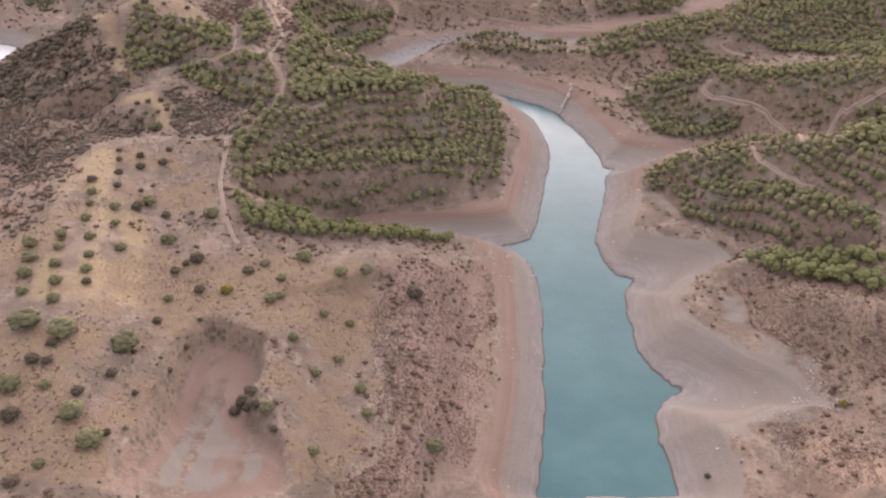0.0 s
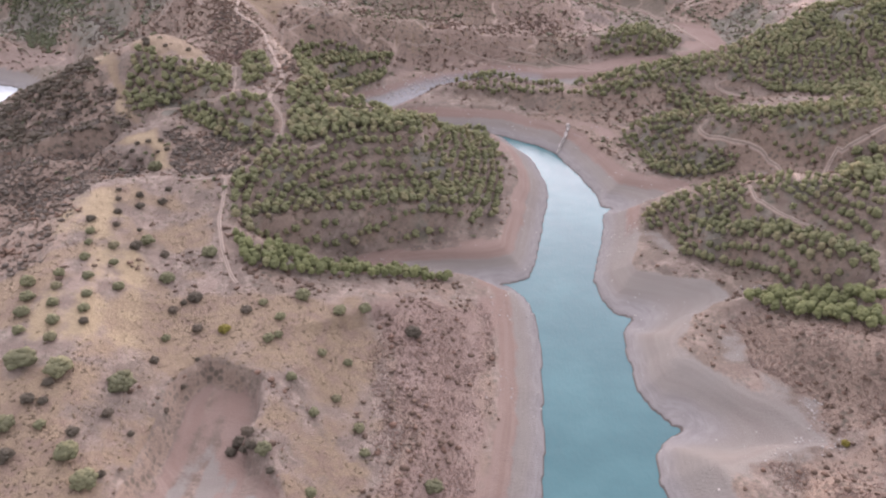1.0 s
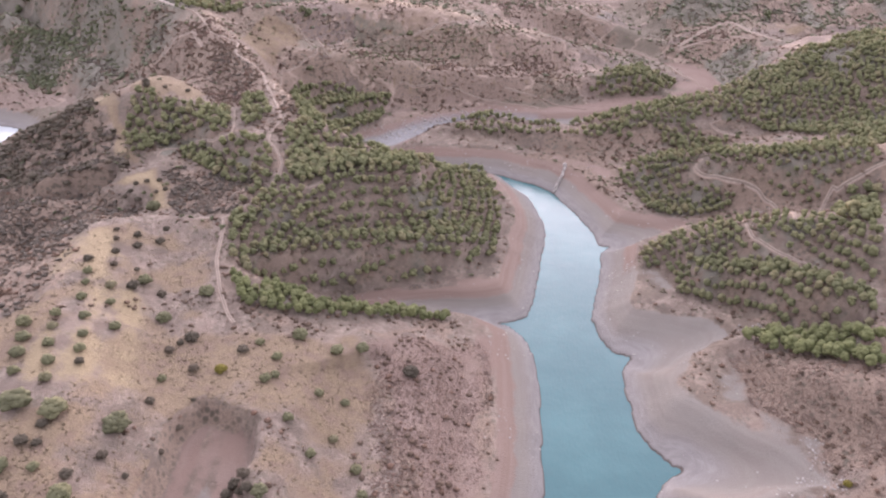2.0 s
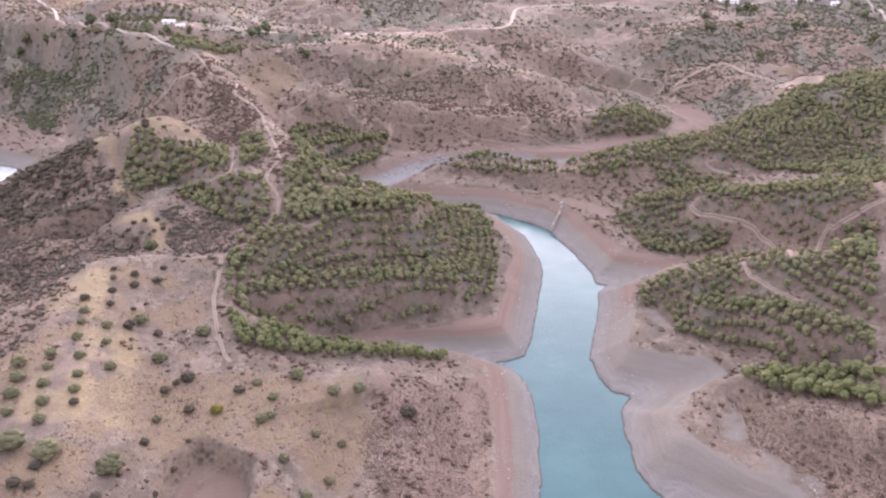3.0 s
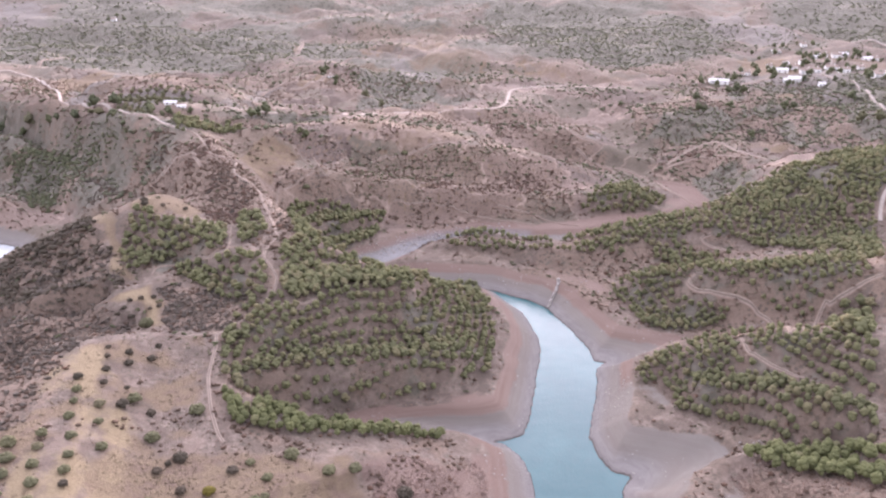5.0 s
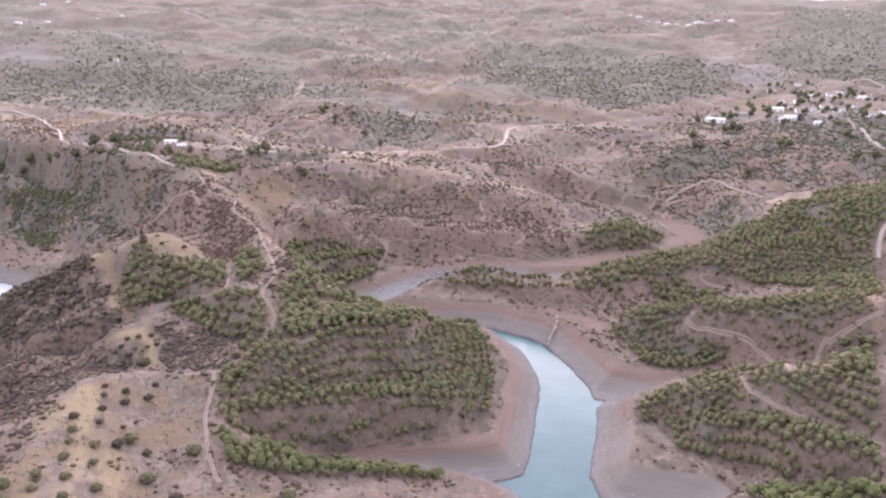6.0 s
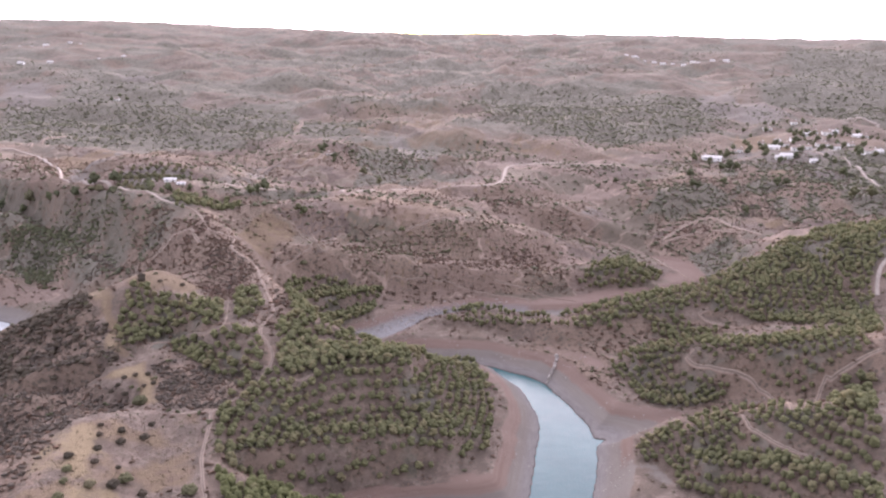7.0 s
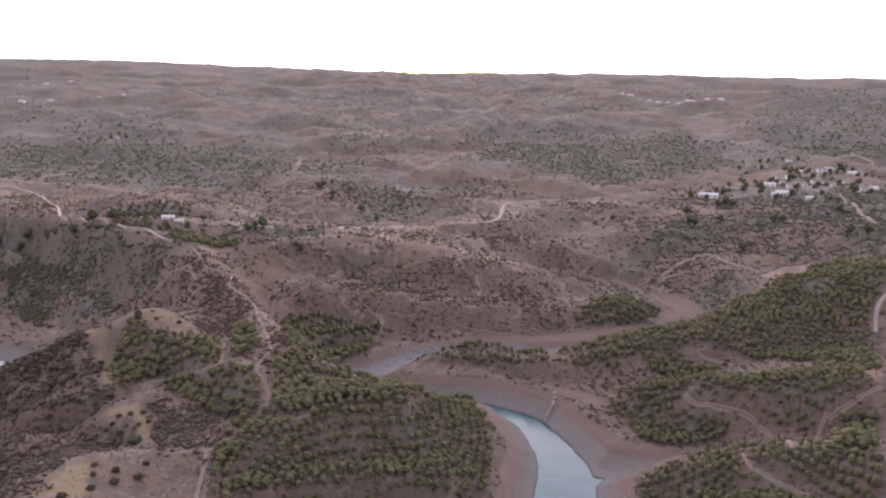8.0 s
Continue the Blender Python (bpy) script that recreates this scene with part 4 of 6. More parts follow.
LONE_TREES += [(244.4, 695.2, 2.0), (250.5, 696.3, 1.8), (225.7, 599.4, 1.3), (203.2, 667.0, 1.5), (195.1, 631.5, 1.6), (224.4, 648.2, 1.6), (199.3, 630.8, 1.5), (266.1, 647.1, 1.8), (271.8, 645.0, 1.8), (303.0, 599.8, 2.0), (314.3, 597.8, 2.0), (330.1, 675.3, 1.8), (-74.91, 478.6, 1.4), (-77.98, 477.4, 1.2), (-55.2, 652.4, 1.6), (29.4, 622.8, 1.4), (-40.7, 618.2, 1.3), (144.8, 668.3, 1.3)]
FAR_HOUSES = [(498, 2380), (509, 2321), (531, 2316), (553, 2298), (588, 2331), (603, 2298), (623, 2276), (643, 2242), (675, 2270), (687, 2262), (670, 2095), (701, 2089), (549, 2361), (-1206, 2483), (-1182, 2494), (-1167, 2523), (-1323, 2940), (-1107, 2484), (-1256, 2961), (-1098, 2628), (-1102, 2700), (-783, 2022), (-868, 1960), (-898, 1885), (-737, 2060), (-336, 2905)]
TRACKS["ridge_track"] = (1.45, [(-71.74, 250.3), (-68.05, 256.1), (-64.27, 260.3), (-61.55, 265), (-59.04, 272.3), (-57.4, 273.9), (-56.74, 280.2), (-57.81, 285.6), (-61.91, 293), (-64.06, 296.7), (-64.55, 303), (-64.14, 310.9), (-62.92, 314.6), (-64.31, 322.3), (-67.65, 333), (-71.65, 344.3), (-76.2, 357.8), (-81.11, 373.2), (-85.1, 380.1), (-91.53, 386), (-96.66, 393.6), (-97.81, 400.2), (-99.32, 410), (-104.3, 412.3), (-111.8, 414.4), (-116.4, 421.7), (-122.2, 433.4), (-127.7, 442.9), (-133.6, 448.3)])
TRACKS["road_west"] = (2.6, [(-362.1, 708.6), (-344.9, 706.8), (-323.4, 690.2), (-297.9, 648.7), (-278.1, 623), (-258.4, 582.5), (-245, 552.3)])
TRACKS["ridge_road"] = (2.1, [(-245, 552.3), (-218.3, 526.8), (-199.8, 515.4), (-176, 471.5), (-161.1, 467.7), (-154.2, 460.3), (-148.3, 454.2), (-142.3, 451.6), (-133.3, 448.3)])
TRACKS["valley_road_west"] = (3, [(-132.8, 524.4), (-121.3, 520.5), (-108.5, 525.7), (-100.4, 529.9)])
TRACKS["valley_road_bend"] = (3.4, [(-61.43, 549.4), (-51.33, 605.2), (-27.54, 578.5), (-9.5, 604.4), (25.1, 621.5), (36, 627.4), (46, 637.4), (53, 654.9), (57, 683.9), (60.7, 706.9), (69.9, 718.3), (90.5, 728.2), (112, 740.4)])
TRACKS["road_east"] = (2.5, [(120.8, 732.9), (144.7, 728.6), (163.3, 712.3)])
TRACKS["west_lane"] = (4, [(-353.2, 739.8), (-375.4, 815.3), (-372.5, 839.7), (-370.3, 870)])
TRACKS["farm_lane"] = (3, [(-138.8, 663.2), (-135.4, 680.4), (-123.2, 689.9), (-114.7, 725.2)])
TRACKS["house_lane"] = (4, [(-117.8, 679.3), (-103.6, 683.3), (-94.9, 721.9)])
TRACKS["hill_lane"] = (4, [(-143.3, 747.6), (-128.2, 747.9), (-105.7, 767.3), (-95, 856.1), (-73.1, 867.6)])
TRACKS["knoll_lane"] = (3, [(155.7, 560.3), (174.1, 576.2), (192.1, 590), (200.5, 584.8), (204, 554.8), (214.5, 537.2)])
TRACKS["knoll_side_lane"] = (2, [(154.6, 556.1), (168, 560.8), (183.7, 561.9), (197.4, 546.4)])
TRACKS["barn_lane"] = (3.5, [(229.6, 728.9), (243.4, 721.4), (272.1, 740.5), (302.5, 767.9)])
TRACKS["village_street"] = (3, [(379.8, 831.2), (371.8, 811.4), (361.4, 795.8), (336.7, 757.3)])
TRACKS["village_lane"] = (2.5, [(339.6, 772.4), (342.5, 741.2), (349.8, 724.2), (347.2, 687.9), (335.8, 628.6)])
TRACKS["ridge_lane"] = (4, [(532, 1737), (722.8, 2054), (765.3, 2003)])
TRACKS["far_road"] = (4, [(453.9, 1278), (480.3, 1214), (529, 1212), (563.9, 1150), (584.9, 1123)])
TRACKS["far_bend_road"] = (4, [(528.3, 1090), (557.1, 1089), (586.6, 1122)])
TRACKS["far_lane"] = (4.5, [(-144.9, 865), (-149.5, 958.8), (-163.2, 1039), (-153.6, 1059)])
TRACKS["crest_lane"] = (1.4, [(-112, 500.6), (-82.17, 494.3), (-61.85, 521.2)])
TRACKS["terrace_lane"] = (1.2, [(-58.48, 462), (-38.25, 487.4), (-25.2, 494.1), (-8.481, 503.1), (6.974, 509.9)])
TRACKS["terrace_track"] = (0.9, [(-71.42, 349.5), (-81.53, 418.4), (-79.23, 425.5), (-71.95, 436), (-66.34, 443.7), (-69.84, 453.5), (-76.32, 465.1), (-79.91, 468.9)])
TRACKS["erosion_track"] = (0.8, [(-57.98, 445.5), (-62.57, 446.4), (-69.18, 467.1), (-70.76, 471.7)])
TRACKS["gully_wash"] = (3, [(82.8, 641.5), (97.5, 608.5), (112.3, 596.7), (116.4, 592)])
ZONES["olive_grove"] = [(-181.1, 470.8), (-201.4, 534.8), (-192.9, 547), (-161, 550.3), (-151.8, 536.2), (-162, 500.7), (-158.9, 467.5)]
STANDS["road_pines"] = [(-146, 448.9), (-141.5, 480.4), (-122.4, 494.8), (-109.3, 473.8), (-118.6, 465.5), (-134, 443.8)]
THICKETS["slope_green"] = [(-271.8, 523), (-247.4, 515.7), (-220.4, 510.5), (-176.3, 459.8), (-157.6, 451.3), (-162.1, 449.9), (-200.6, 486.1), (-222.4, 489.1), (-262.7, 501.8)]
THICKETS["slope_foot"] = [(-241.9, 485.2), (-222.5, 480), (-212, 459.1), (-219.8, 451.6)]
PALE_GROUND = ["olive_grove", "rocky_scar", "village_slope", "village_ground", "orchard_ground", "west_fallow", "hill_fallow", "farm_fallow", "road_fallow", "lane_verge", "east_fallow", "bend_fallow", "wash_ground", "wash_ground_east", "farm_clearing"]
ZONES["rocky_scar"] = [(-56.5, 881), (-39.1, 884.9), (-3.1, 788.5), (11.7, 713.1), (4.5, 703.2), (-12.5, 721.6), (-39.3, 772.2), (-48.1, 835.5)]
ZONES["village_gold"] = [(325.6, 927.1), (340.6, 854.6), (333.4, 827.7), (293.5, 816.4), (299.6, 859.3)]
ZONES["barn_gold"] = [(273.2, 678), (314.5, 732.9), (319.9, 710.3), (290.2, 673.4)]
ZONES["village_slope"] = [(322.9, 729.4), (340.8, 684), (315, 639), (293.3, 639.1)]
ZONES["village_ground"] = [(231.3, 738.2), (272.9, 772.2), (314.6, 786.1), (355.7, 795.1), (361.3, 739.5), (349.8, 724.2), (324, 732.2), (283.2, 716.7), (241.8, 709.1)]
ZONES["orchard_ground"] = [(-777.9, 1544), (-676.5, 1523), (-613.8, 1399), (-541, 1220), (-539.2, 1155), (-572, 1128)]
ZONES["west_fallow"] = [(-590.4, 1352), (-581.7, 1386), (-481.8, 1213), (-470.9, 1155), (-516, 1208)]
ZONES["hill_fallow"] = [(-618.3, 1648), (-548.1, 1647), (-434, 1443), (-580.5, 1600)]
ZONES["farm_fallow"] = [(-289.9, 726.1), (-281.3, 742.8), (-261.8, 765.9), (-247.5, 760.8), (-264.2, 735.7), (-248.9, 644)]
ZONES["road_fallow"] = [(-414.6, 813.6), (-403.3, 829.5), (-373.5, 766.8), (-375.5, 735.7)]
ZONES["lane_verge"] = [(-242.8, 550.5), (-214.1, 525.8), (-215.4, 566.4), (-248.9, 644), (-264.8, 610.9)]
ZONES["east_fallow"] = [(402, 1365), (500.3, 1441), (457.7, 1290), (500, 1222), (498, 1176), (383.1, 964.1), (372.2, 1065), (333.9, 1081)]
ZONES["bend_fallow"] = [(57, 633.7), (70.6, 652.9), (86.6, 675.1), (82.2, 656.6)]
ZONES["wash_ground"] = [(101.3, 619.7), (114.5, 634.6), (127.4, 611.1), (119.3, 589.8), (110.4, 597.9)]
ZONES["wash_ground_east"] = [(139.1, 661.2), (149.1, 636), (167, 622.7), (184.4, 640), (160.9, 614), (148.3, 622.2)]
ZONES["crest_grass"] = [(-61.39, 516.7), (-24.33, 551.1), (5.615, 545.5), (34.65, 533.7), (12.25, 509.6), (-22.2, 502.3), (-42.79, 503.5)]
ZONES["farm_clearing"] = [(-132, 528.4), (-145.4, 663.1), (-138.8, 722.7), (-121.2, 677.7), (-128.5, 644.6), (-117.8, 520)]
WOODS["west_wood"] = [(-634.8, 1450), (-600.5, 1612), (-433.4, 1324), (-426.7, 1227), (-465, 1200), (-597.4, 1369)]
WOODS["plain_wood"] = [(-423.3, 1128), (-341.7, 1156), (-274.4, 946.8), (-285.9, 848.2), (-358.6, 952.8)]
WOODS["sun_wood"] = [(72.4, 1493), (208.1, 1343), (247, 1183), (145.3, 929.2), (68.3, 990)]
WOODS["ridge_wood"] = [(569.6, 1499), (1037, 1955), (599.6, 1119), (529, 1212), (466.8, 1267)]
WOODS["vale_grove"] = [(168.3, 614.3), (214.5, 637.6), (222.6, 621.3), (189.5, 595.2), (165.3, 596.4)]
WOODS["slope_grove"] = [(231.8, 637.6), (264.9, 667.7), (273.7, 644.1), (258.2, 637.1), (228.2, 625.6)]
WOODS["lane_trees"] = [(346.4, 719), (350, 703.1), (326.7, 595.8), (298.8, 542.5), (307.5, 596.9), (333.2, 677.3)]
WOODS["hollow_trees"] = [(257.5, 623.9), (269.6, 622.9), (261, 571.9), (250.9, 566.5)]
WOODS["hollow_trees_east"] = [(284.9, 629.1), (295.2, 623.6), (273.9, 583.4), (273.7, 599.8)]
WOODS["road_trees"] = [(-117.4, 510.3), (-104.8, 524.9), (-89.22, 537.8), (-60.98, 545), (-63.59, 535.8), (-111.6, 507.1)]
WOODS["barn_trees"] = [(239, 700.4), (255.7, 707.4), (243.7, 672.9), (231.6, 670.7)]
WOODS["knoll_foot_trees"] = [(167.9, 539), (198.4, 538.3), (190.8, 489.3), (151.7, 415.4), (166.3, 502.4)]
RUIN = [(56.04, 358.7), (54.21, 354.3), (52.42, 350.1), (50.31, 346.5)]

# ---- the ground, one sheet to the horizon ----
def spread(start, stop, first, growth, most):
    """Places from start to stop whose spacing grows."""
    out, gap = [start], first
    while abs(out[-1] - start) < abs(stop - start):
        out.append(out[-1] + (gap if stop > start else -gap))
        gap = min(gap * growth, most)
    return out


right = spread(130, 5200, 1.3, 1.03, 60)
xs = np.array(spread(-140, -5200, 1.3, 1.03, 60)[:0:-1] + list(np.arange(-140, 130, 1.25)) + right)
ys = np.array(spread(95, -2500, 1.5, 1.12, 120)[:0:-1] + list(np.arange(95, 340, 1.25)) + spread(340, 5000, 1.3, 1.008, 26))
gx, gy = np.meshgrid(xs, ys)
gz = ground_height(gx, gy)
slope_y, slope_x = np.gradient(gz, ys, xs)


def height_at(x, y):
    """Height of the sheet itself, between its points."""
    i, j = np.clip(np.searchsorted(xs, x) - 1, 0, len(xs) - 2), np.clip(np.searchsorted(ys, y) - 1, 0, len(ys) - 2)
    u, v = (x - xs[i]) / (xs[i + 1] - xs[i]), (y - ys[j]) / (ys[j + 1] - ys[j])
    return (gz[j, i] * (1 - u) + gz[j, i + 1] * u) * (1 - v) + (gz[j + 1, i] * (1 - u) + gz[j + 1, i + 1] * u) * v


def zone_weight(name, x, y, soft, warp=0.0):
    poly = ZONES[name]
    px, py = [p[0] for p in poly], [p[1] for p in poly]
    out = np.zeros(x.shape)
    edge = 20 + soft + warp
    m = (x > min(px) - edge) & (x < max(px) + edge) & (y > min(py) - edge) & (y < max(py) + edge)
    if m.any():
        u, v = x[m], y[m]
        out[m] = smooth(soft, -soft, inside_of(u + warp * fbm(u, v, 14, 171, 4), v + warp * fbm(u, v, 14, 181, 4), poly))
    return out


def full_level(x, y):
    """The height to which the full reservoir reaches: bare ground below, growth above."""
    return np.interp(y, [360, 430, 520, 600], [7.6, 5.4, 6.0, 8.0]) + 0.6 * fbm(x, y, 14, 51, 3)


def woods_at(x, y):
    """How thickly far woods cover the ground."""
    out = np.zeros(x.shape)
    for poly in WOODS.values():
        px, py = [p[0] for p in poly], [p[1] for p in poly]
        edge = 0.06 * (max(px) - min(px)) + 6
        m = (x > min(px) - 2 * edge) & (x < max(px) + 2 * edge) & (y > min(py) - 2 * edge) & (y < max(py) + 2 * edge)
        if m.any():
            u, v = x[m], y[m]
            out[m] = np.maximum(out[m], smooth(edge, -edge, inside_of(u + edge * fbm(u, v, 6 * edge, 241, 4), v + edge * fbm(u, v, 6 * edge, 251, 4), poly)))
    return out


def zones_at(x, y, z):
    dist = np.sqrt(x * x + y * y)
    lvl = full_level(x, y)
    near = smooth(640, 560, dist)
    bare = smooth(1.6, -1.6, z - lvl + 2.6) * near
    red = smooth(0.8, -0.6, z - lvl - 0.2) * near
    east_side = smooth(45, 60, x) * smooth(290, 250, y)
    bare, red = np.maximum(bare, 0.8 * red * east_side), red * (1 - 0.6 * east_side)
    lake_side = smooth(-140, -180, x)
    bare, red = np.maximum(bare, 0.8 * red * lake_side), red * (1 - 0.8 * lake_side)
    grass = np.maximum.reduce([zone_weight(k, x, y, 4.0, 4.0) for k in ("meadow", "dome", "strip", "terrace_field", "farm_yard", "village_yard", "village_slope", "house_yard")])
    grass = np.maximum.reduce([0.8 * grass] + [0.55 * zone_weight(k, x, y, 12.0, 10.0) for k in ("crest_pale", "village_field", "rocky_slope", "crest_grass")])
    grass = np.maximum.reduce([grass] + [0.95 * zone_weight(k, x, y, 6.0, 7.0) for k in ("village_gold", "barn_gold")])
    bare = np.maximum.reduce([bare] + [0.62 * zone_weight(k, x, y, 9.0, 9.0) for k in PALE_GROUND])
    grass = np.maximum.reduce([grass] + [zone_weight(k, x, y, 8.0, 8.0) for k in ("village_slope", "village_yard")] + [zone_weight(k, x, y, 5.0, 6.0) for k in ("terrace_field", "dome", "strip", "meadow")])
    field = zone_weight("field", x, y, 5.0, 5.0)
    grass = np.maximum(grass, field * (0.64 + 0.6 * fbm(x, y, 22, 191, 5) + 0.35 * fbm(x, y, 6, 195, 3)))
    gold = zone_weight("golden", x, y, 14.0, 8.0) * (0.68 + 0.35 * fbm(x, y, 20, 201, 4) + 0.12 * np.sin((x + 0.28 * y) * 0.62))
    gold = np.maximum.reduce([gold] + [share * zone_weight(k, x, y, 4.0, 4.0) for k, share in (("meadow", 0.6), ("dome", 0.42))] + [0.5 * zone_weight("strip", x, y, 3.0, 3.0)])
    pit = zone_weight("pit", x, y, 1.2, 1.0)
    green = zone_weight("glade", x, y, 2.0, 2.0)
    far = smooth(400, 560, dist)
    patch = fbm(x, y, 90, 61, 5)
    patch_2 = fbm(x + 0.2 * y, y * 1.3, 150, 71, 5)
    grass = np.maximum(grass, far * smooth(0.3, 0.8, patch) * 0.55 * smooth(1800, 900, dist))
    grass = np.maximum(grass, (1 - far) * smooth(0.25, 0.7, fbm(x, y, 40, 81, 5)) * 0.62 * smooth(9, 13, z))
    woods = woods_at(x, y)
    green = np.maximum(green, smooth(560, 900, dist) * (0.42 + 0.5 * smooth(0.0, 0.7, patch_2)))
    green, grass = np.maximum(green, woods), grass * (1 - 0.9 * woods)
    dark = 0.62 * smooth(-0.1, 0.5, fbm(x, y, 60, 91, 5)) * (1 - field)
    fold = np.abs(fbm(x + 30 * fbm(x + 0.25 * y, y, 460, 11, 5), y, 210, 37, 4))
    green = np.maximum(green, smooth(620, 950, dist) * 0.7 * smooth(0.2, 0.05, fold + 0.06 * patch))
    wash = np.abs(fbm(x, y, 70, 291, 5))
    grass = np.maximum(grass, 0.9 * smooth(430, 470, y) * smooth(0.055, 0.012, wash) * smooth(0.0, 0.3, fbm(x, y, 120, 301, 3)) * smooth(1500, 900, dist))
    dark = np.maximum(dark, 0.9 * far * smooth(0.1, 0.5, fbm(x, y, 48, 311, 4)) * smooth(1300, 800, dist))
    grass = np.maximum(grass, far * 0.5 * smooth(1900, 1000, dist) * smooth(0.5, 0.8, fold + 0.25 * patch) * (1 - woods))
    dark = np.maximum(dark, (1 - far) * (1 - field) * 0.75 * smooth(0.16, 0.03, np.abs(fbm(x, y, 30, 21, 4))) * smooth(8, 12, z))
    # brown floor under growth, with the shade between the trees painted in
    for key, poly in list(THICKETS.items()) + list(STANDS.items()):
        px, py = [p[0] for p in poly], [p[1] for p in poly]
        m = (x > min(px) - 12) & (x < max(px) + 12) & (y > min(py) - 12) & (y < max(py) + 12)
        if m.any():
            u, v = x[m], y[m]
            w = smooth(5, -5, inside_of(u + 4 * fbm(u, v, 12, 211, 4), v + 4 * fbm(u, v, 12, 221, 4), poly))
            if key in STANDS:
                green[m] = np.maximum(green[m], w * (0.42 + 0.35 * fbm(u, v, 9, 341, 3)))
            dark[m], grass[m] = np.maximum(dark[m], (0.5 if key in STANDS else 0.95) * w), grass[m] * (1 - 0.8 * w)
    ruddy = smooth(4, -4, inside_of(x + 6 * fbm(x, y, 16, 331, 4), y, THICKETS["bank_scrub"]))
    olive = smooth(34, -12, inside_of(x, y, THICKETS["far_slope"]))
    green = np.maximum(green, olive * (0.68 + 0.4 * fbm(x, y, 26, 321, 4)))
    red, grass = red + ruddy * (0.6 - red), grass * (1 - 0.7 * ruddy)
    benches = smooth(6, -6, inside_of(x, y, TERRACES)) * smooth(8, 12, z)
    f = ((z + 0.8 * fbm(x, y, 40, 23, 2)) / 3.8) % 1
    dark = np.maximum(dark, benches * smooth(0.5, 0.65, f))
    grass = np.maximum(grass, benches * smooth(0.22, 0.3, f) * smooth(0.55, 0.42, f) * 0.8)
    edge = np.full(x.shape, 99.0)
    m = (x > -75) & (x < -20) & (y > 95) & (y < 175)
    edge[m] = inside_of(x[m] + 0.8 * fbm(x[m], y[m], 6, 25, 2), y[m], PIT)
    # shade on the pit's west and north cut, painted as darker ground
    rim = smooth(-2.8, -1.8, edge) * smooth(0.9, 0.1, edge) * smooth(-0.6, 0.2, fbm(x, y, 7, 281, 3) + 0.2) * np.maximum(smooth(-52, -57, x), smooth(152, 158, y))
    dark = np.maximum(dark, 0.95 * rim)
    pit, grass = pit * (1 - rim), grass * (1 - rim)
    dust = smooth(-2, -7, edge) * smooth(160, 116, y) * (0.66 + 0.9 * fbm(x * 1.6, y * 0.2, 4, 271, 4))
    bare = np.maximum(bare, 0.9 * dust)
    return bare, grass * (1 - pit), dark, np.maximum(red, pit * (0.56 + 0.36 * fbm(x * 1.5, y * 0.16, 5, 275, 4))), green, gold * (1 - pit)


shape = gx.shape
rows, cols = shape
bare, grass, dark, red, green, gold = zones_at(gx, gy, gz)
index = np.arange(rows * cols).reshape(shape)
quads = np.stack([index[:-1, :-1], index[:-1, 1:], index[1:, 1:], index[1:, :-1]], -1).reshape(-1, 4)
ground_mesh = mesh_of("ground", np.stack([gx, gy, gz], -1).reshape(-1, 3), quads, GROUND, True)
one = np.ones(gx.size)
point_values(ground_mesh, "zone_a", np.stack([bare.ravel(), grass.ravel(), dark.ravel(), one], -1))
point_values(ground_mesh, "silt", (smooth(3.6, 1.2, gz) * bare).ravel())
bed = [(-58, 384), (-43, 391), (-22, 411), (1.3, 432), (23, 441), (48, 440)]
point_values(ground_mesh, "channel", (smooth(9, 4, line_distance(gx, gy, bed) + 3 * fbm(gx, gy, 16, 351, 3)) * smooth(6, 3.5, gz) * 0.6).ravel())
reach = np.hypot(gx, gy)
point_values(ground_mesh, "worked", (smooth(395, 460, reach) * smooth(1700, 900, reach) * (1 - 0.7 * green)).ravel())
point_values(ground_mesh, "zone_b", np.stack([red.ravel(), green.ravel(), gold.ravel(), one], -1))
ground = tagged(new("ground", ground_mesh), "dry brown hills with bare reddish reservoir banks", "ground", kind="structure")


def pool(name, poly, margin, label, surface):
    px, py = [p[0] for p in poly], [p[1] for p in poly]
    wx, wy = np.meshgrid(np.arange(min(px) - margin, max(px) + margin + 8, 8), np.arange(min(py) - margin, max(py) + margin + 8, 8))
    keep = inside_of(wx, wy, poly) < 12
    ids = np.arange(wx.size).reshape(wx.shape)
    q = np.stack([ids[:-1, :-1], ids[:-1, 1:], ids[1:, 1:], ids[1:, :-1]], -1).reshape(-1, 4)
    q = q[keep.ravel()[q].any(1)]
    me = mesh_of(name, np.stack([wx, wy, 0 * wx], -1).reshape(-1, 3), q, surface)
    return tagged(new(name, me), label, "water", kind="structure")


pool("water", WATER, 16, "calm turquoise reservoir water between bare banks", WATER_SURFACE)
pool("lake_water", LAKE, 16, "bright calm reservoir water behind the hills", LAKE_SURFACE)


def spline(pts, gap):
    """Points at even steps along a smooth curve through pts."""
    p = np.array([pts[0]] + list(pts) + [pts[-1]], float)
    out = []
    for k in range(1, len(p) - 2):
        a, b, c, d = p[k - 1:k + 3]
        steps = max(2, int(np.hypot(*(c - b)) / gap))
        for s in np.linspace(0, 1, steps, endpoint=False):
            out.append(0.5 * (2 * b + (c - a) * s + (2 * a - 5 * b + 4 * c - d) * s * s + (3 * b - a - 3 * c + d) * s ** 3))
    return np.array(out + [p[-1]])


TRACK_LINES = []


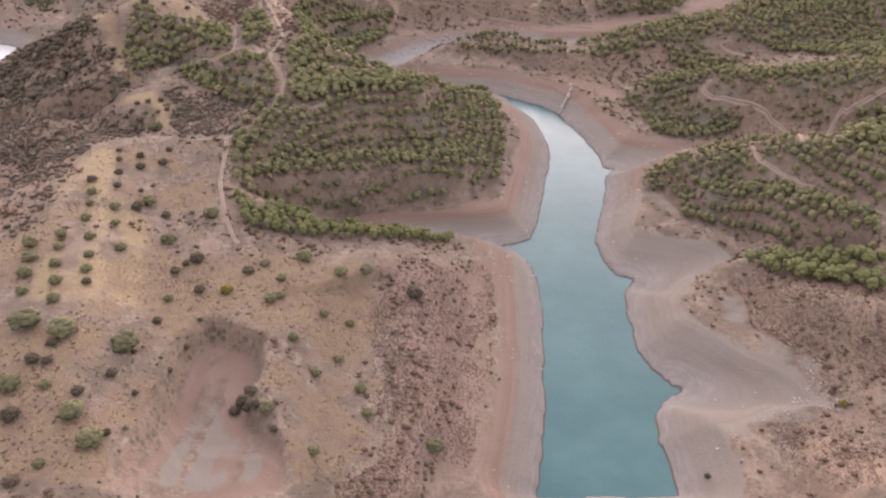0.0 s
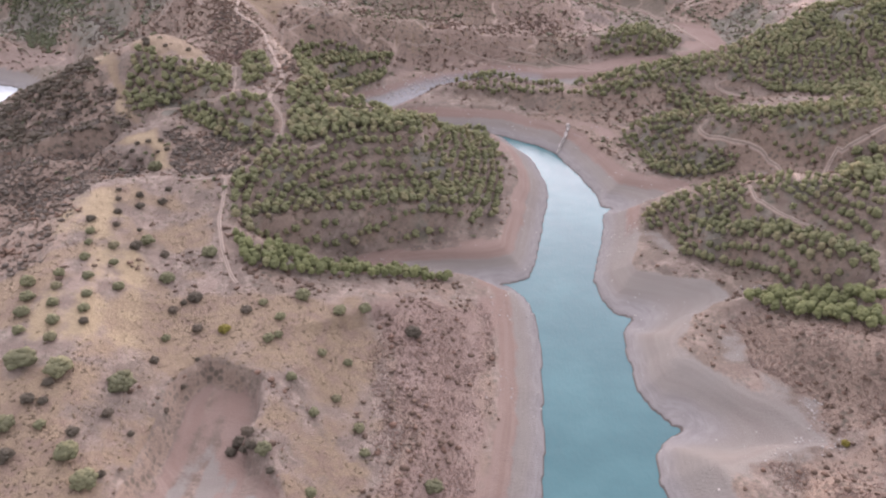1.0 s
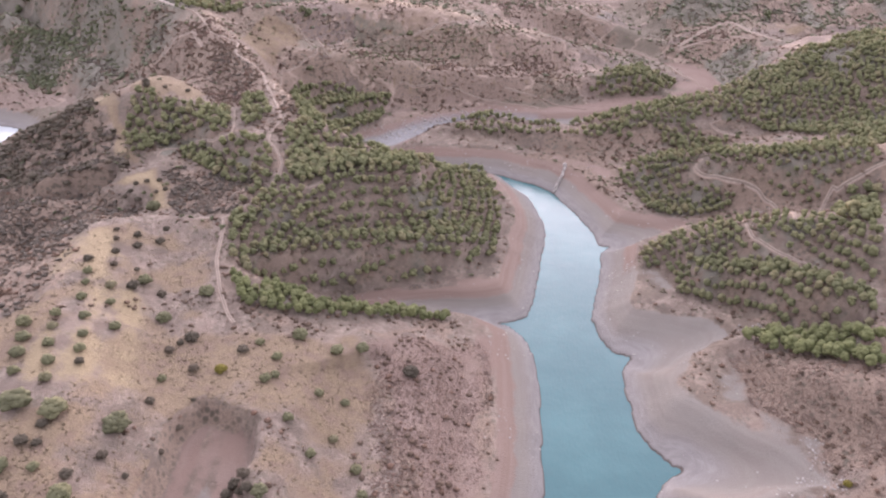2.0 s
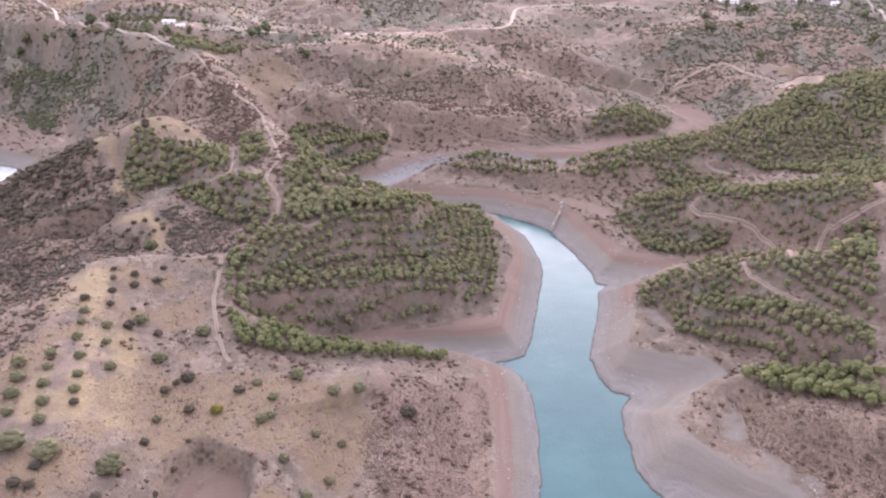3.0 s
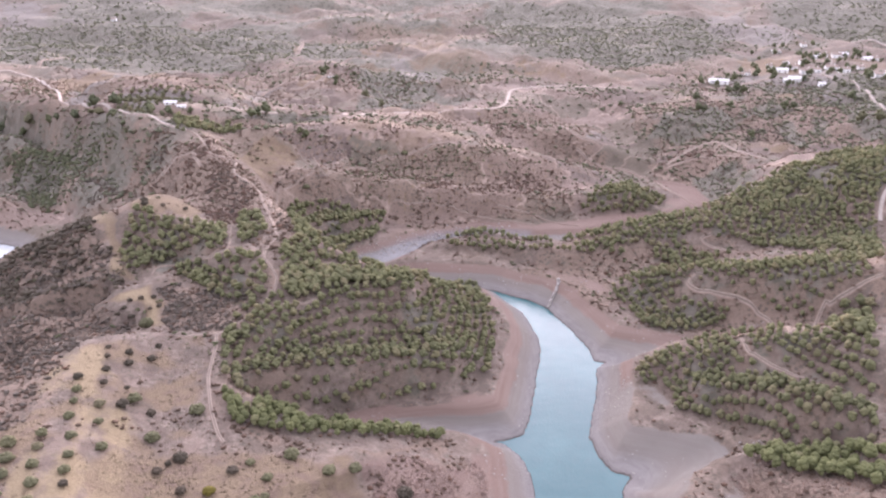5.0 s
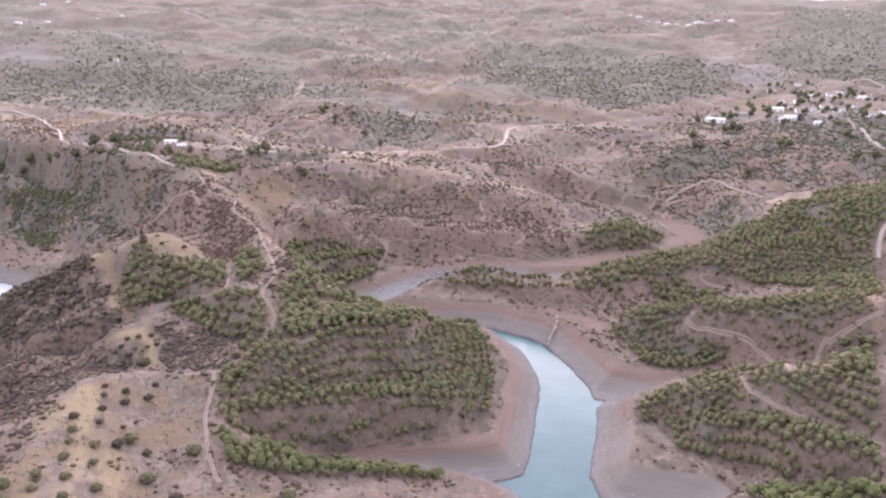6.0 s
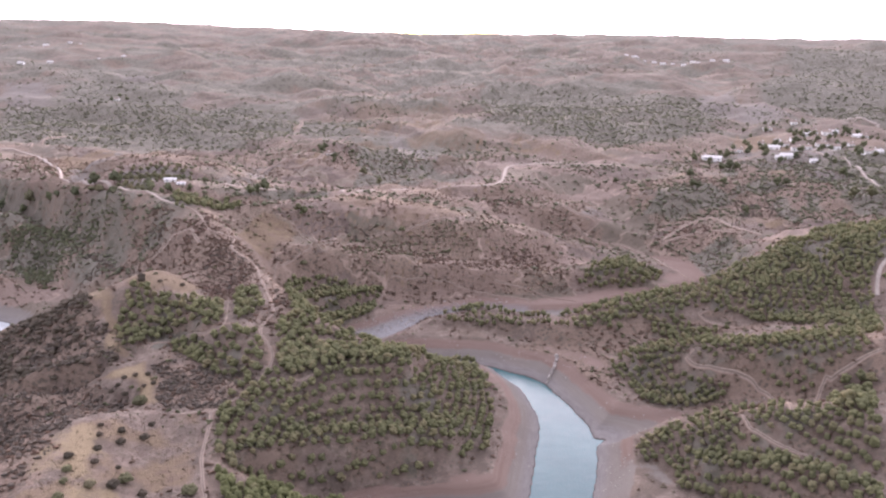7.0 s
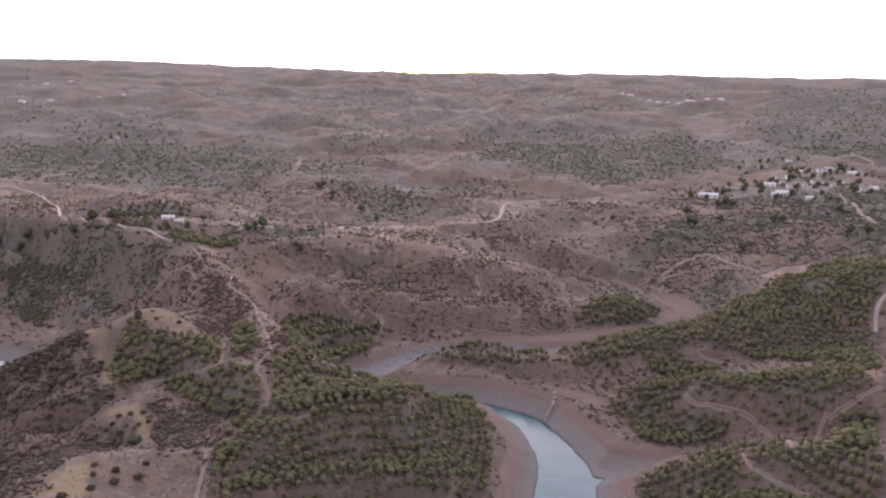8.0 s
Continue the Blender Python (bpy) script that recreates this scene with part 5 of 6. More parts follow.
def track(name, width, pts, material, label):
    line = spline(pts, 1.5)
    TRACK_LINES.append((width, line))
    way = np.gradient(line, axis=0)
    side = np.stack([-way[:, 1], way[:, 0]], -1) / np.maximum(np.hypot(way[:, 0], way[:, 1]), 1e-6)[:, None]
    steps = np.linspace(-1, 1, 7)
    wob = 0.16 * fbm(line[:, 0], line[:, 1], 5, 101, 2)
    x = line[:, :1] + side[:, :1] * steps * width / 2 * (1 + wob[:, None])
    y = line[:, 1:] + side[:, 1:] * steps * width / 2 * (1 + wob[:, None])
    lift = 0.14 + 0.0005 * np.hypot(x, y)
    z = height_at(x, y) + lift
    z[:, 0] -= 0.45
    z[:, -1] -= 0.45
    ids = np.arange(x.size).reshape(x.shape)
    q = np.stack([ids[:-1, :-1], ids[1:, :-1], ids[1:, 1:], ids[:-1, 1:]], -1).reshape(-1, 4)[:, ::-1]
    me = mesh_of(name, np.stack([x, y, z], -1).reshape(-1, 3), q, material, True)
    point_values(me, "across", np.broadcast_to(steps, x.shape).ravel())
    return tagged(new(name, me), label, "road" if "road" in name else "track", kind="structure")


for name, (width, pts) in TRACKS.items():
    paved = "road" in name or "village" in name
    track(name, width, pts, PALE_ROAD if paved else DIRT,
          "pale winding road over dry hills" if paved else "rutted dirt track through dry scrub")

# ---- plants ----
rng = np.random.default_rng(5)


def tuft(r, fine):
    """A jagged clump of leaves as points and triangles."""
    bm = bmesh.new()
    bmesh.ops.create_icosphere(bm, subdivisions=2 if fine else 1, radius=1)
    v = np.array([p.co[:] for p in bm.verts])
    f = np.array([[p.index for p in q.verts] for q in bm.faces])
    bm.free()
    v = v * (1 + r.uniform(-0.28, 0.28, (len(v), 1))) + r.normal(0, 0.05, v.shape)
    return v, f


def crown(seed, tufts, radius, height, core, top=0.75):
    """A rounded crown out of many clumps, with an uneven rim and gaps; its foot lies at z = 0."""
    r = np.random.default_rng(seed)
    vs, fs, n = [], [], 0
    for k in range(tufts):
        a = k * 2.39996 + r.uniform(-0.5, 0.5)
        s = (k + 0.5) / tufts
        out = radius * np.sqrt(1 - (1 - s) ** 1.6) * r.uniform(0.72, 1.0) * 0.72
        up = height * (0.30 + 0.50 * (1 - s ** 1.5)) + r.uniform(-0.08, 0.12) * height
        size = radius * r.uniform(0.34, 0.50) * (1.0 if tufts < 20 else 0.62)
        v, f = tuft(r, False)
        v = v * [size, size, size * top] + [out * np.cos(a), out * np.sin(a), up]
        vs.append(v), fs.append(f + n)
        n += len(v)
    if core:
        v, f = tuft(r, core > 1)
        v = (v * 0.72 + 0.28 * v / np.linalg.norm(v, axis=1)[:, None]) * [radius * 0.74, radius * 0.74, height * 0.42] + [0, 0, height * 0.48]
        vs.append(v), fs.append(f + n)
    return np.concatenate(vs), np.concatenate(fs)


def trunk_mesh(name, height, radius, lean):
    bm = bmesh.new()
    rings = []
    for k in range(5):
        s = k / 4
        ring = [bm.verts.new((lean * s * s + radius * (1.25 - 0.75 * s) * math.cos(a * math.pi / 3), radius * (1.25 - 0.75 * s) * math.sin(a * math.pi / 3), height * s)) for a in range(6)]
        if rings:
            for i in range(6):
                bm.faces.new((rings[-1][i], rings[-1][(i + 1) % 6], ring[(i + 1) % 6], ring[i]))
        rings.append(ring)
    for i in range(5):  # limbs that reach into the crown
        a, z = i * 1.26 + lean, height * (0.45 + 0.1 * i)
        tip = Vector((0.9 * math.cos(a), 0.9 * math.sin(a), z + 0.6))
        base = [bm.verts.new((0.05 * math.cos(b), 0.05 * math.sin(b), z + 0.05 * math.sin(b))) for b in (0, 2.1, 4.2)]
        end = bm.verts.new(tip)
        for j in range(3):
            bm.faces.new((base[j], base[(j + 1) % 3], end))
    me = bpy.data.meshes.new(name)
    bm.to_mesh(me), bm.free()
    me.materials.append(BARK)
    return me


def off_tracks(x, y, room):
    ok = np.ones(x.shape, bool)
    for width, line in TRACK_LINES:
        m = (x > line[:, 0].min() - 6) & (x < line[:, 0].max() + 6) & (y > line[:, 1].min() - 6) & (y < line[:, 1].max() + 6)
        if m.any():
            d = np.min(np.hypot(x[m][:, None] - line[None, ::2, 0], y[m][:, None] - line[None, ::2, 1]), axis=1)
            ok[m] &= d > width / 2 + room
    return ok


def rows_of_trees(poly, apart, rise, keep, loose, beyond=0.0, first=None):
    """Tree places in rows along the contours of a slope, at least so far apart."""
    px, py = [p[0] for p in poly], [p[1] for p in poly]
    n = int((max(px) - min(px)) * (max(py) - min(py)) * 5.0)
    x, y = rng.uniform(min(px) - 8, max(px) + 8, n), rng.uniform(min(py) - 8, max(py) + 8, n)
    room = np.minimum(inside_of(x, y, poly), inside_of(x, y - beyond, poly)) < -0.5
    x, y = x[room], y[room]
    z = height_at(x, y)
    dry = z > full_level(x, y) + 0.5
    x, y, z = x[dry], y[dry], z[dry]
    level = z if first is None else line_distance(x, y, first) + 0.6 * fbm(x, y, 18, 115, 2)
    band = np.abs((level / rise) % 1 - 0.5)
    along = x if max(px) - min(px) > 0.6 * (max(py) - min(py)) else y
    order = np.lexsort((along, np.floor(level / rise))) if loose < 0.3 else np.argsort(band)
    ok = off_tracks(x, y, 1.9) & (rng.random(len(x)) < 1)
    cell, taken = {}, []
    for i in order:
        if not ok[i] or band[i] > loose:
            continue
        c = (int(x[i] // apart), int(y[i] // apart))
        if all((x[i] - x[j]) ** 2 + (y[i] - y[j]) ** 2 > apart ** 2 for a in (-1, 0, 1) for b in (-1, 0, 1) for j in cell.get((c[0] + a, c[1] + b), ())):
            cell.setdefault(c, []).append(i)
            taken.append(i)
    gap = fbm(x[taken], y[taken], 16, 111, 3)
    if first is not None:
        gap -= smooth(14, 5, line_distance(x[taken], y[taken], first))  # the outer rows have no gaps
    t = np.array(taken)[gap < keep]
    return x[t], y[t], z[t]


def joined(name, forms, x, y, z, size, material, label, category, tall=1.0):
    """Many plants in one mesh, each turned and sized on its own."""
    vs, fs, ts, n = [], [], [], 0
    for k in range(len(x)):
        v, f = forms[rng.integers(len(forms))]
        a = rng.uniform(0, 6.283)
        c, s = np.cos(a) * size[k], np.sin(a) * size[k]
        vs.append(np.stack([v[:, 0] * c - v[:, 1] * s + x[k], v[:, 0] * s + v[:, 1] * c + y[k], v[:, 2] * size[k] * tall * rng.uniform(0.85, 1.15) + z[k]], -1))
        fs.append(f + n)
        ts.append(np.full(len(v), rng.random()))
        n += len(v)
    me = mesh_of(name, np.concatenate(vs), np.concatenate(fs), material, True)
    point_values(me, "tint", np.concatenate(ts))
    return tagged(new(name, me), label, category, kind="stuff")


# pines: four shapes near by, four lighter ones further off
NEAR_CROWNS = [crown(20 + k, 18, 2.0, 3.3, 2) for k in range(4)]
FAR_CROWNS = [crown(40 + k, 9, 2.0, 3.3, 1) for k in range(4)]


def single_pine(kind, material, tone):
    tree = new("pine_tree")
    stem = new("trunk", trunk_mesh("trunk", 2.6, 0.13, 0.2 * kind - 0.3))
    stem.parent = tree
    v, f = NEAR_CROWNS[kind]
    me = mesh_of("crown", v + [0, 0, 0.75], f, material, True)
    point_values(me, "tint", np.full(len(v), tone))
    top = new("crown", me)
    top.parent = tree
    return tree


def plant_stand(key, apart, rise, keep, loose, material, scale, label, single=False, south=0.0, beyond=0.0):
    x, y, z = rows_of_trees(STANDS[key], apart, rise, keep, loose, beyond, PLANTING.get(key))
    size = scale * rng.uniform(0.72, 1.18, len(x))
    lone = (y < south) if single else np.zeros(len(x), bool)
    if lone.any():
        models = []
        for i in np.flatnonzero(lone):
            m = pose(x[i], y[i], z[i] - 0.05, 0, 0, rng.uniform(0, 360)) @ Matrix.Diagonal((size[i], size[i], size[i] * rng.uniform(1.05, 1.35), 1))
            kind = int(rng.integers(4))
            if len(models) < 4:
                kind = len(models)
                tree = single_pine(kind, material, 0.2 * kind)
                tagged(tree, label, "tree", "planted pines on " + key.replace("_", " "))
                models.append(tree)
                tree.matrix_basis = m
            else:
                ob = copy_thing(models[kind], m)
                ob.matrix_basis = m
    rest = ~lone
    if rest.any():
        joined("pine_stand", FAR_CROWNS, x[rest], y[rest], z[rest] + 0.3, size[rest], material, label.replace("pine", "pines"), "trees", 1.18)
    return len(x), int(lone.sum())


counts = [
    plant_stand("hill_3", 2.5, 3.4, 1.5, 0.14, BELT_PINE, 0.9, "round fresh green pine above the bare bank", True, 999),
    plant_stand("belt", 2.3, 2.4, 0.9, 0.5, BELT_PINE, 0.7, "bushy bright green pine beside the dirt track", True, 999),
    plant_stand("hill_2", 2.1, 2.75, 1.5, 0.07, PINE, 0.66, "young green pine in a terraced plantation row", True, 244, 4.0),
    plant_stand("wood", 2.65, 3.0, 1.0, 0.5, PINE, 0.74, "young green pine on a wooded hill", True, 235, 12.0),
    plant_stand("hill_1", 2.1, 2.75, 1.5, 0.07, PINE, 0.66, "young green pine in a terraced plantation row", beyond=9.0),
    plant_stand("hollow", 3.3, 2.0, 0.6, 0.5, PINE, 1.1, "dark green pine in a hollow"),
    plant_stand("spur", 2.5, 1.6, 0.6, 0.45, PINE, 0.74, "green pine on a low wooded spur", beyond=14.0),
    plant_stand("east_ridge", 3.2, 2.0, 0.4, 0.5, PINE, 0.78, "green pine on a high wooded ridge", beyond=8.0),
    plant_stand("road_pines", 3.2, 2.0, 0.7, 0.5, PINE, 0.85, "green pine beside the hilltop road"),
    plant_stand("saddle_crest", 2.9, 2.0, 0.9, 0.5, PINE, 0.84, "green pine on a wooded crest", beyond=22.0),
    plant_stand("spur_side", 3.0, 1.6, -0.22, 0.5, PINE, 0.8, "lone pine among brown scrub"),
    plant_stand("terrace_west", 2.6, 2.2, 1.5, 0.5, PINE, 0.84, "green pine on a brown slope"),
    plant_stand("terrace_east", 3.0, 2.2, 0.9, 0.5, PINE, 0.84, "green pine on a brown slope"),
    plant_stand("lake_wood", 3.0, 2.0, 0.45, 0.5, PINE, 0.84, "green pine in a mixed wood"),
    plant_stand("saddle_wood", 3.0, 2.0, 0.45, 0.5, PINE, 0.84, "green pine beside the dirt track"),
    plant_stand("east_wood", 3.0, 2.0, 0.6, 0.5, PINE, 0.84, "green pine beside the dirt track"),
    plant_stand("crest_wood", 2.8, 2.0, 0.8, 0.5, PINE, 0.9, "green pine on a wooded crest", beyond=6.0),
    plant_stand("track_wood", 3.0, 2.0, 0.6, 0.5, PINE, 0.84, "green pine beside the dirt track"),
]

# scrub, too thick to count
BUSHES = [crown(60 + k, 2 + k % 2, 1.0, 0.9, 0, 0.6) for k in range(5)]
def speck(seed):
    """A small bush seen from far off: a lopsided eight-sided lump."""
    r = np.random.default_rng(seed)
    v = np.array([(0, 0, -0.1)] + [(math.cos(a), math.sin(a), 0.35) for a in (0, 1.6, 3.1, 4.7)] + [(0, 0, 0.95)]) * r.uniform(0.75, 1.2, (6, 3))
    f = np.array([(5, 1 + k, 1 + (k + 1) % 4) for k in range(4)] + [(0, 1 + (k + 1) % 4, 1 + k) for k in range(4)])
    return v, f


SPECKS = [speck(700 + k) for k in range(8)]
LUMPS = [crown(70 + k, 1, 1.9, 1.0, 0, 0.6) for k in range(5)]


def scatter_scrub(name, forms, count, x0, x1, y0, y1, small, big, thick, material, label, seed, low=0.6, power=2.5):
    r = np.random.default_rng(seed)
    x, y = r.uniform(x0, x1, count), y0 + (y1 - y0) * r.random(count)
    z = height_at(x, y)
    b, g, d, rd, gr, go = zones_at(x, y, z)
    chance = thick(x, y, b, g, d) * np.where(z < full_level(x, y) + 0.4, np.where(y > 640, 1, 0), 1) * np.where((rd > 0.32) & (z < full_level(x, y) + 1.5), 0.06, 1)
    ok = (r.random(count) < chance) & off_tracks(x, y, 0.3) & (z > 1) & (inside_of(x, y, PIT) > 0.5) & (np.abs(x) < 0.66 * y + 20)
    x, y, z = x[ok], y[ok], z[ok]
    size = small + (big - small) * r.random(len(x)) ** power
    return joined(name, forms, x, y, z - 0.1 * size, size, material, label, "shrubs", low)


scatter_scrub("scrub", LUMPS, 45000, -230, 170, 100, 420, 0.3, 1.1, lambda x, y, b, g, d: np.clip(0.28 + 0.6 * d - 0.75 * g + 0.5 * fbm(x, y, 12, 121, 3), 0, 1), SCRUB, "low dry brown scrub on the slopes", 7)
scatter_scrub("grass_tufts", SPECKS, 26000, -130, 10, 100, 270, 0.15, 0.5, lambda x, y, b, g, d: np.clip(0.7 * g + 0.5 * fbm(x, y, 9, 122, 3), 0, 1), DRY_GRASS, "small dry tufts on the grassy hill", 17)
scatter_scrub("green_scrub", BUSHES, 15000, -330, 330, 240, 640, 0.5, 1.9, lambda x, y, b, g, d: np.clip(0.22 + 0.8 * fbm(x, y, 40, 131, 3), 0.03, 0.9), HOLM, "dark green bushes on the hills", 8, 0.9)
scatter_scrub("brown_bushes", SPECKS, 60000, -330, 330, 400, 760, 0.4, 1.2, lambda x, y, b, g, d: np.clip(0.2 + 0.5 * d - 0.5 * g + 0.7 * fbm(x, y, 25, 135, 4), 0.02, 0.9), SCRUB, "low brown bushes on dry hills", 18, 0.9, 2.0)
scatter_scrub("far_bushes", SPECKS, 95000, -800, 800, 470, 1250, 0.7, 2.3, lambda x, y, b, g, d: np.clip(0.2 + 0.9 * fbm(x, y, 55, 141, 5) - 0.4 * g + 0.8 * woods_at(x, y), 0.02, 0.95), FAR_LEAVES, "scattered dark trees and bushes on far hills", 9, 1.0)
scatter_scrub("distant_trees", SPECKS, 110000, -2200, 2200, 1200, 3400, 1.4, 3.6, lambda x, y, b, g, d: np.clip(0.12 + 0.6 * fbm(x, y, 200, 151, 5) + 0.8 * woods_at(x, y), 0.02, 0.95), FAR_LEAVES, "far woods on the hazy hills", 10, 0.8)



# thickets on the slopes
def thicket(key, per_area, small, big, material, label, seed, low=0.8, forms=None, above=0.3):
    poly = THICKETS[key]
    px, py = [p[0] for p in poly], [p[1] for p in poly]
    r = np.random.default_rng(seed)
    count = int((max(px) - min(px)) * (max(py) - min(py)) * per_area)
    x, y = r.uniform(min(px), max(px), count), r.uniform(min(py), max(py), count)
    z = height_at(x, y)
    ok = (inside_of(x, y, poly) < 9 * fbm(x, y, 16, 231, 4) + 1.5) & (z > full_level(x, y) + above) & off_tracks(x, y, 0.2) & (r.random(count) < 0.55 + 0.8 * fbm(x, y, 10, seed, 3))
    x, y, z = x[ok], y[ok], z[ok]
    if not len(x):
        return
    size = small + (big - small) * r.random(len(x)) ** 2
    joined("thicket", forms or LUMPS, x, y, z - 0.1 * size, size, material, label, "shrubs", low)


thicket("west_slope", 0.4, 0.6, 1.6, GREY_SCRUB, "dark brown bushes thick on a slope", 301)
thicket("lake_crest", 0.5, 0.7, 1.9, BRUSH, "grey-brown bushes over the lake", 302, 0.95)
thicket("west_slope", 0.35, 0.8, 2.0, BRUSH, "grey-brown bushes thick on a dark slope", 318, 0.95)
thicket("slope_green", 0.9, 0.7, 2.0, HOLM, "green bushes thick on a far slope", 321, 1.0, SPECKS)
thicket("slope_foot", 0.8, 0.8, 2.0, HOLM, "green bushes on a far shore", 322, 1.0, SPECKS)
thicket("far_slope", 0.16, 0.7, 2.2, FAR_LEAVES, "olive-green bushes on a far slope", 303, 0.95, SPECKS)
thicket("hook", 0.6, 0.4, 1.3, SCRUB, "brown scrub beside the dirt track", 304, 0.8, SPECKS)
thicket("terraces", 0.35, 0.4, 1.3, SCRUB, "reddish-brown scrub on a terraced hill", 305, 0.8, SPECKS)
thicket("terrace_top", 0.3, 0.5, 1.3, HOLM, "olive-green bushes on top of a terraced hill", 315, 1.0, SPECKS)
thicket("vale", 0.05, 0.8, 2.6, FAR_LEAVES, "dark bushes in a shallow vale", 316, 1.0, SPECKS)
thicket("below_village", 0.05, 0.8, 2.8, FAR_LEAVES, "dark trees below the village", 317, 1.0, SPECKS)
thicket("west_foot", 0.8, 0.35, 1.1, GREY_SCRUB, "dark brown scrub at the foot of a slope", 323)
for k, key in enumerate(("wood", "hill_1", "hill_2", "spur", "east_ridge", "lake_wood", "saddle_wood")):
    THICKETS[key + "_floor"] = STANDS[key]
    thicket(key + "_floor", 0.55, 0.3, 0.9, UNDERGROWTH, "dusty green and brown undergrowth among pines", 360 + k, 0.9, SPECKS)
for k, key in enumerate([key for key in THICKETS if key.endswith("_patch")]):
    thicket(key, 0.5, 0.4, 1.3, DARK_SCRUB if k % 2 else GREY_SCRUB, "dark scrub in a patch on dry hills", 330 + k, 0.9, SPECKS)
thicket("west_slope", 2.2, 0.2, 0.55, GREY_SCRUB, "low grey-brown scrub thick on a dark slope", 371, 0.8, SPECKS)
thicket("back_gully", 3.0, 0.2, 0.5, GREY_SCRUB, "low grey-brown scrub behind the grassy hill", 372, 0.8, SPECKS)
thicket("west_foot", 3.0, 0.2, 0.5, GREY_SCRUB, "low grey-brown scrub at the foot of a slope", 373, 0.8, SPECKS)
thicket("gully", 0.3, 0.4, 1.2, GREY_SCRUB, "brown scrub in a gully", 306)
thicket("back_gully", 1.0, 0.4, 1.2, GREY_SCRUB, "dark scrub behind the grassy hill", 307)
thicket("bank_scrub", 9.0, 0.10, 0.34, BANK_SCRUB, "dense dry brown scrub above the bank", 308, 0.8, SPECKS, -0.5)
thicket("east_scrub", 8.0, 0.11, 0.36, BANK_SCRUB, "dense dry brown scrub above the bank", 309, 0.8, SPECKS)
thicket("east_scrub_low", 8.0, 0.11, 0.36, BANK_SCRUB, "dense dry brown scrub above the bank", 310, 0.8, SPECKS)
thicket("knoll_scrub", 0.12, 0.6, 1.8, FAR_LEAVES, "dark bushes on a bare knoll", 311)
thicket("spur_scrub", 0.2, 0.5, 1.3, SCRUB, "brown scrub under the wooded spur", 312)
thicket("ridge_scrub", 0.3, 0.5, 1.4, SCRUB, "brown scrub on a ridge over the dry riverbed", 313)

# ---- single shrubs and small trees ----
SHRUB_FORMS = [crown(80 + k, 42, 1.12, 1.25, 2, 0.75) for k in range(3)]


def shrub_model(kind, material, label, category):
    plant = new("shrub")
    stem = new("stem", trunk_mesh("stem", 0.7, 0.07, 0.05))
    stem.parent = plant
    v, f = SHRUB_FORMS[kind]
    me = mesh_of("foliage", v, f, material, True)
    point_values(me, "tint", np.full(len(v), 0.3 * kind))
    leaves = new("foliage", me)
    leaves.parent = plant
    return tagged(plant, label, category, "scattered shrubs on the dry hill")


SHRUB_KINDS = {
    0: (OLIVE, "grey-green rounded shrub on dry grass", "bush"),
    1: (BRUSH, "low grey-brown shrub on dry ground", "bush"),
    2: (YELLOW, "yellow-green broom bush on dry ground", "bush"),
}
shrub_models = {}
for i, (x, y, r, kind) in enumerate(SHRUBS):
    form = (i * 7 + kind) % 3
    m = pose(x, y, float(height_at(x, y)) - 0.08, 0, 0, (i * 67) % 360) @ Matrix.Diagonal((r * 1.1, r, r * (0.85 + 0.05 * (i % 5)), 1))
    if (form, kind) not in shrub_models:
        shrub_models[form, kind] = shrub_model(form, *SHRUB_KINDS[kind])
        shrub_models[form, kind].matrix_basis = m
    else:
        copy_thing(shrub_models[form, kind], m).matrix_basis = m


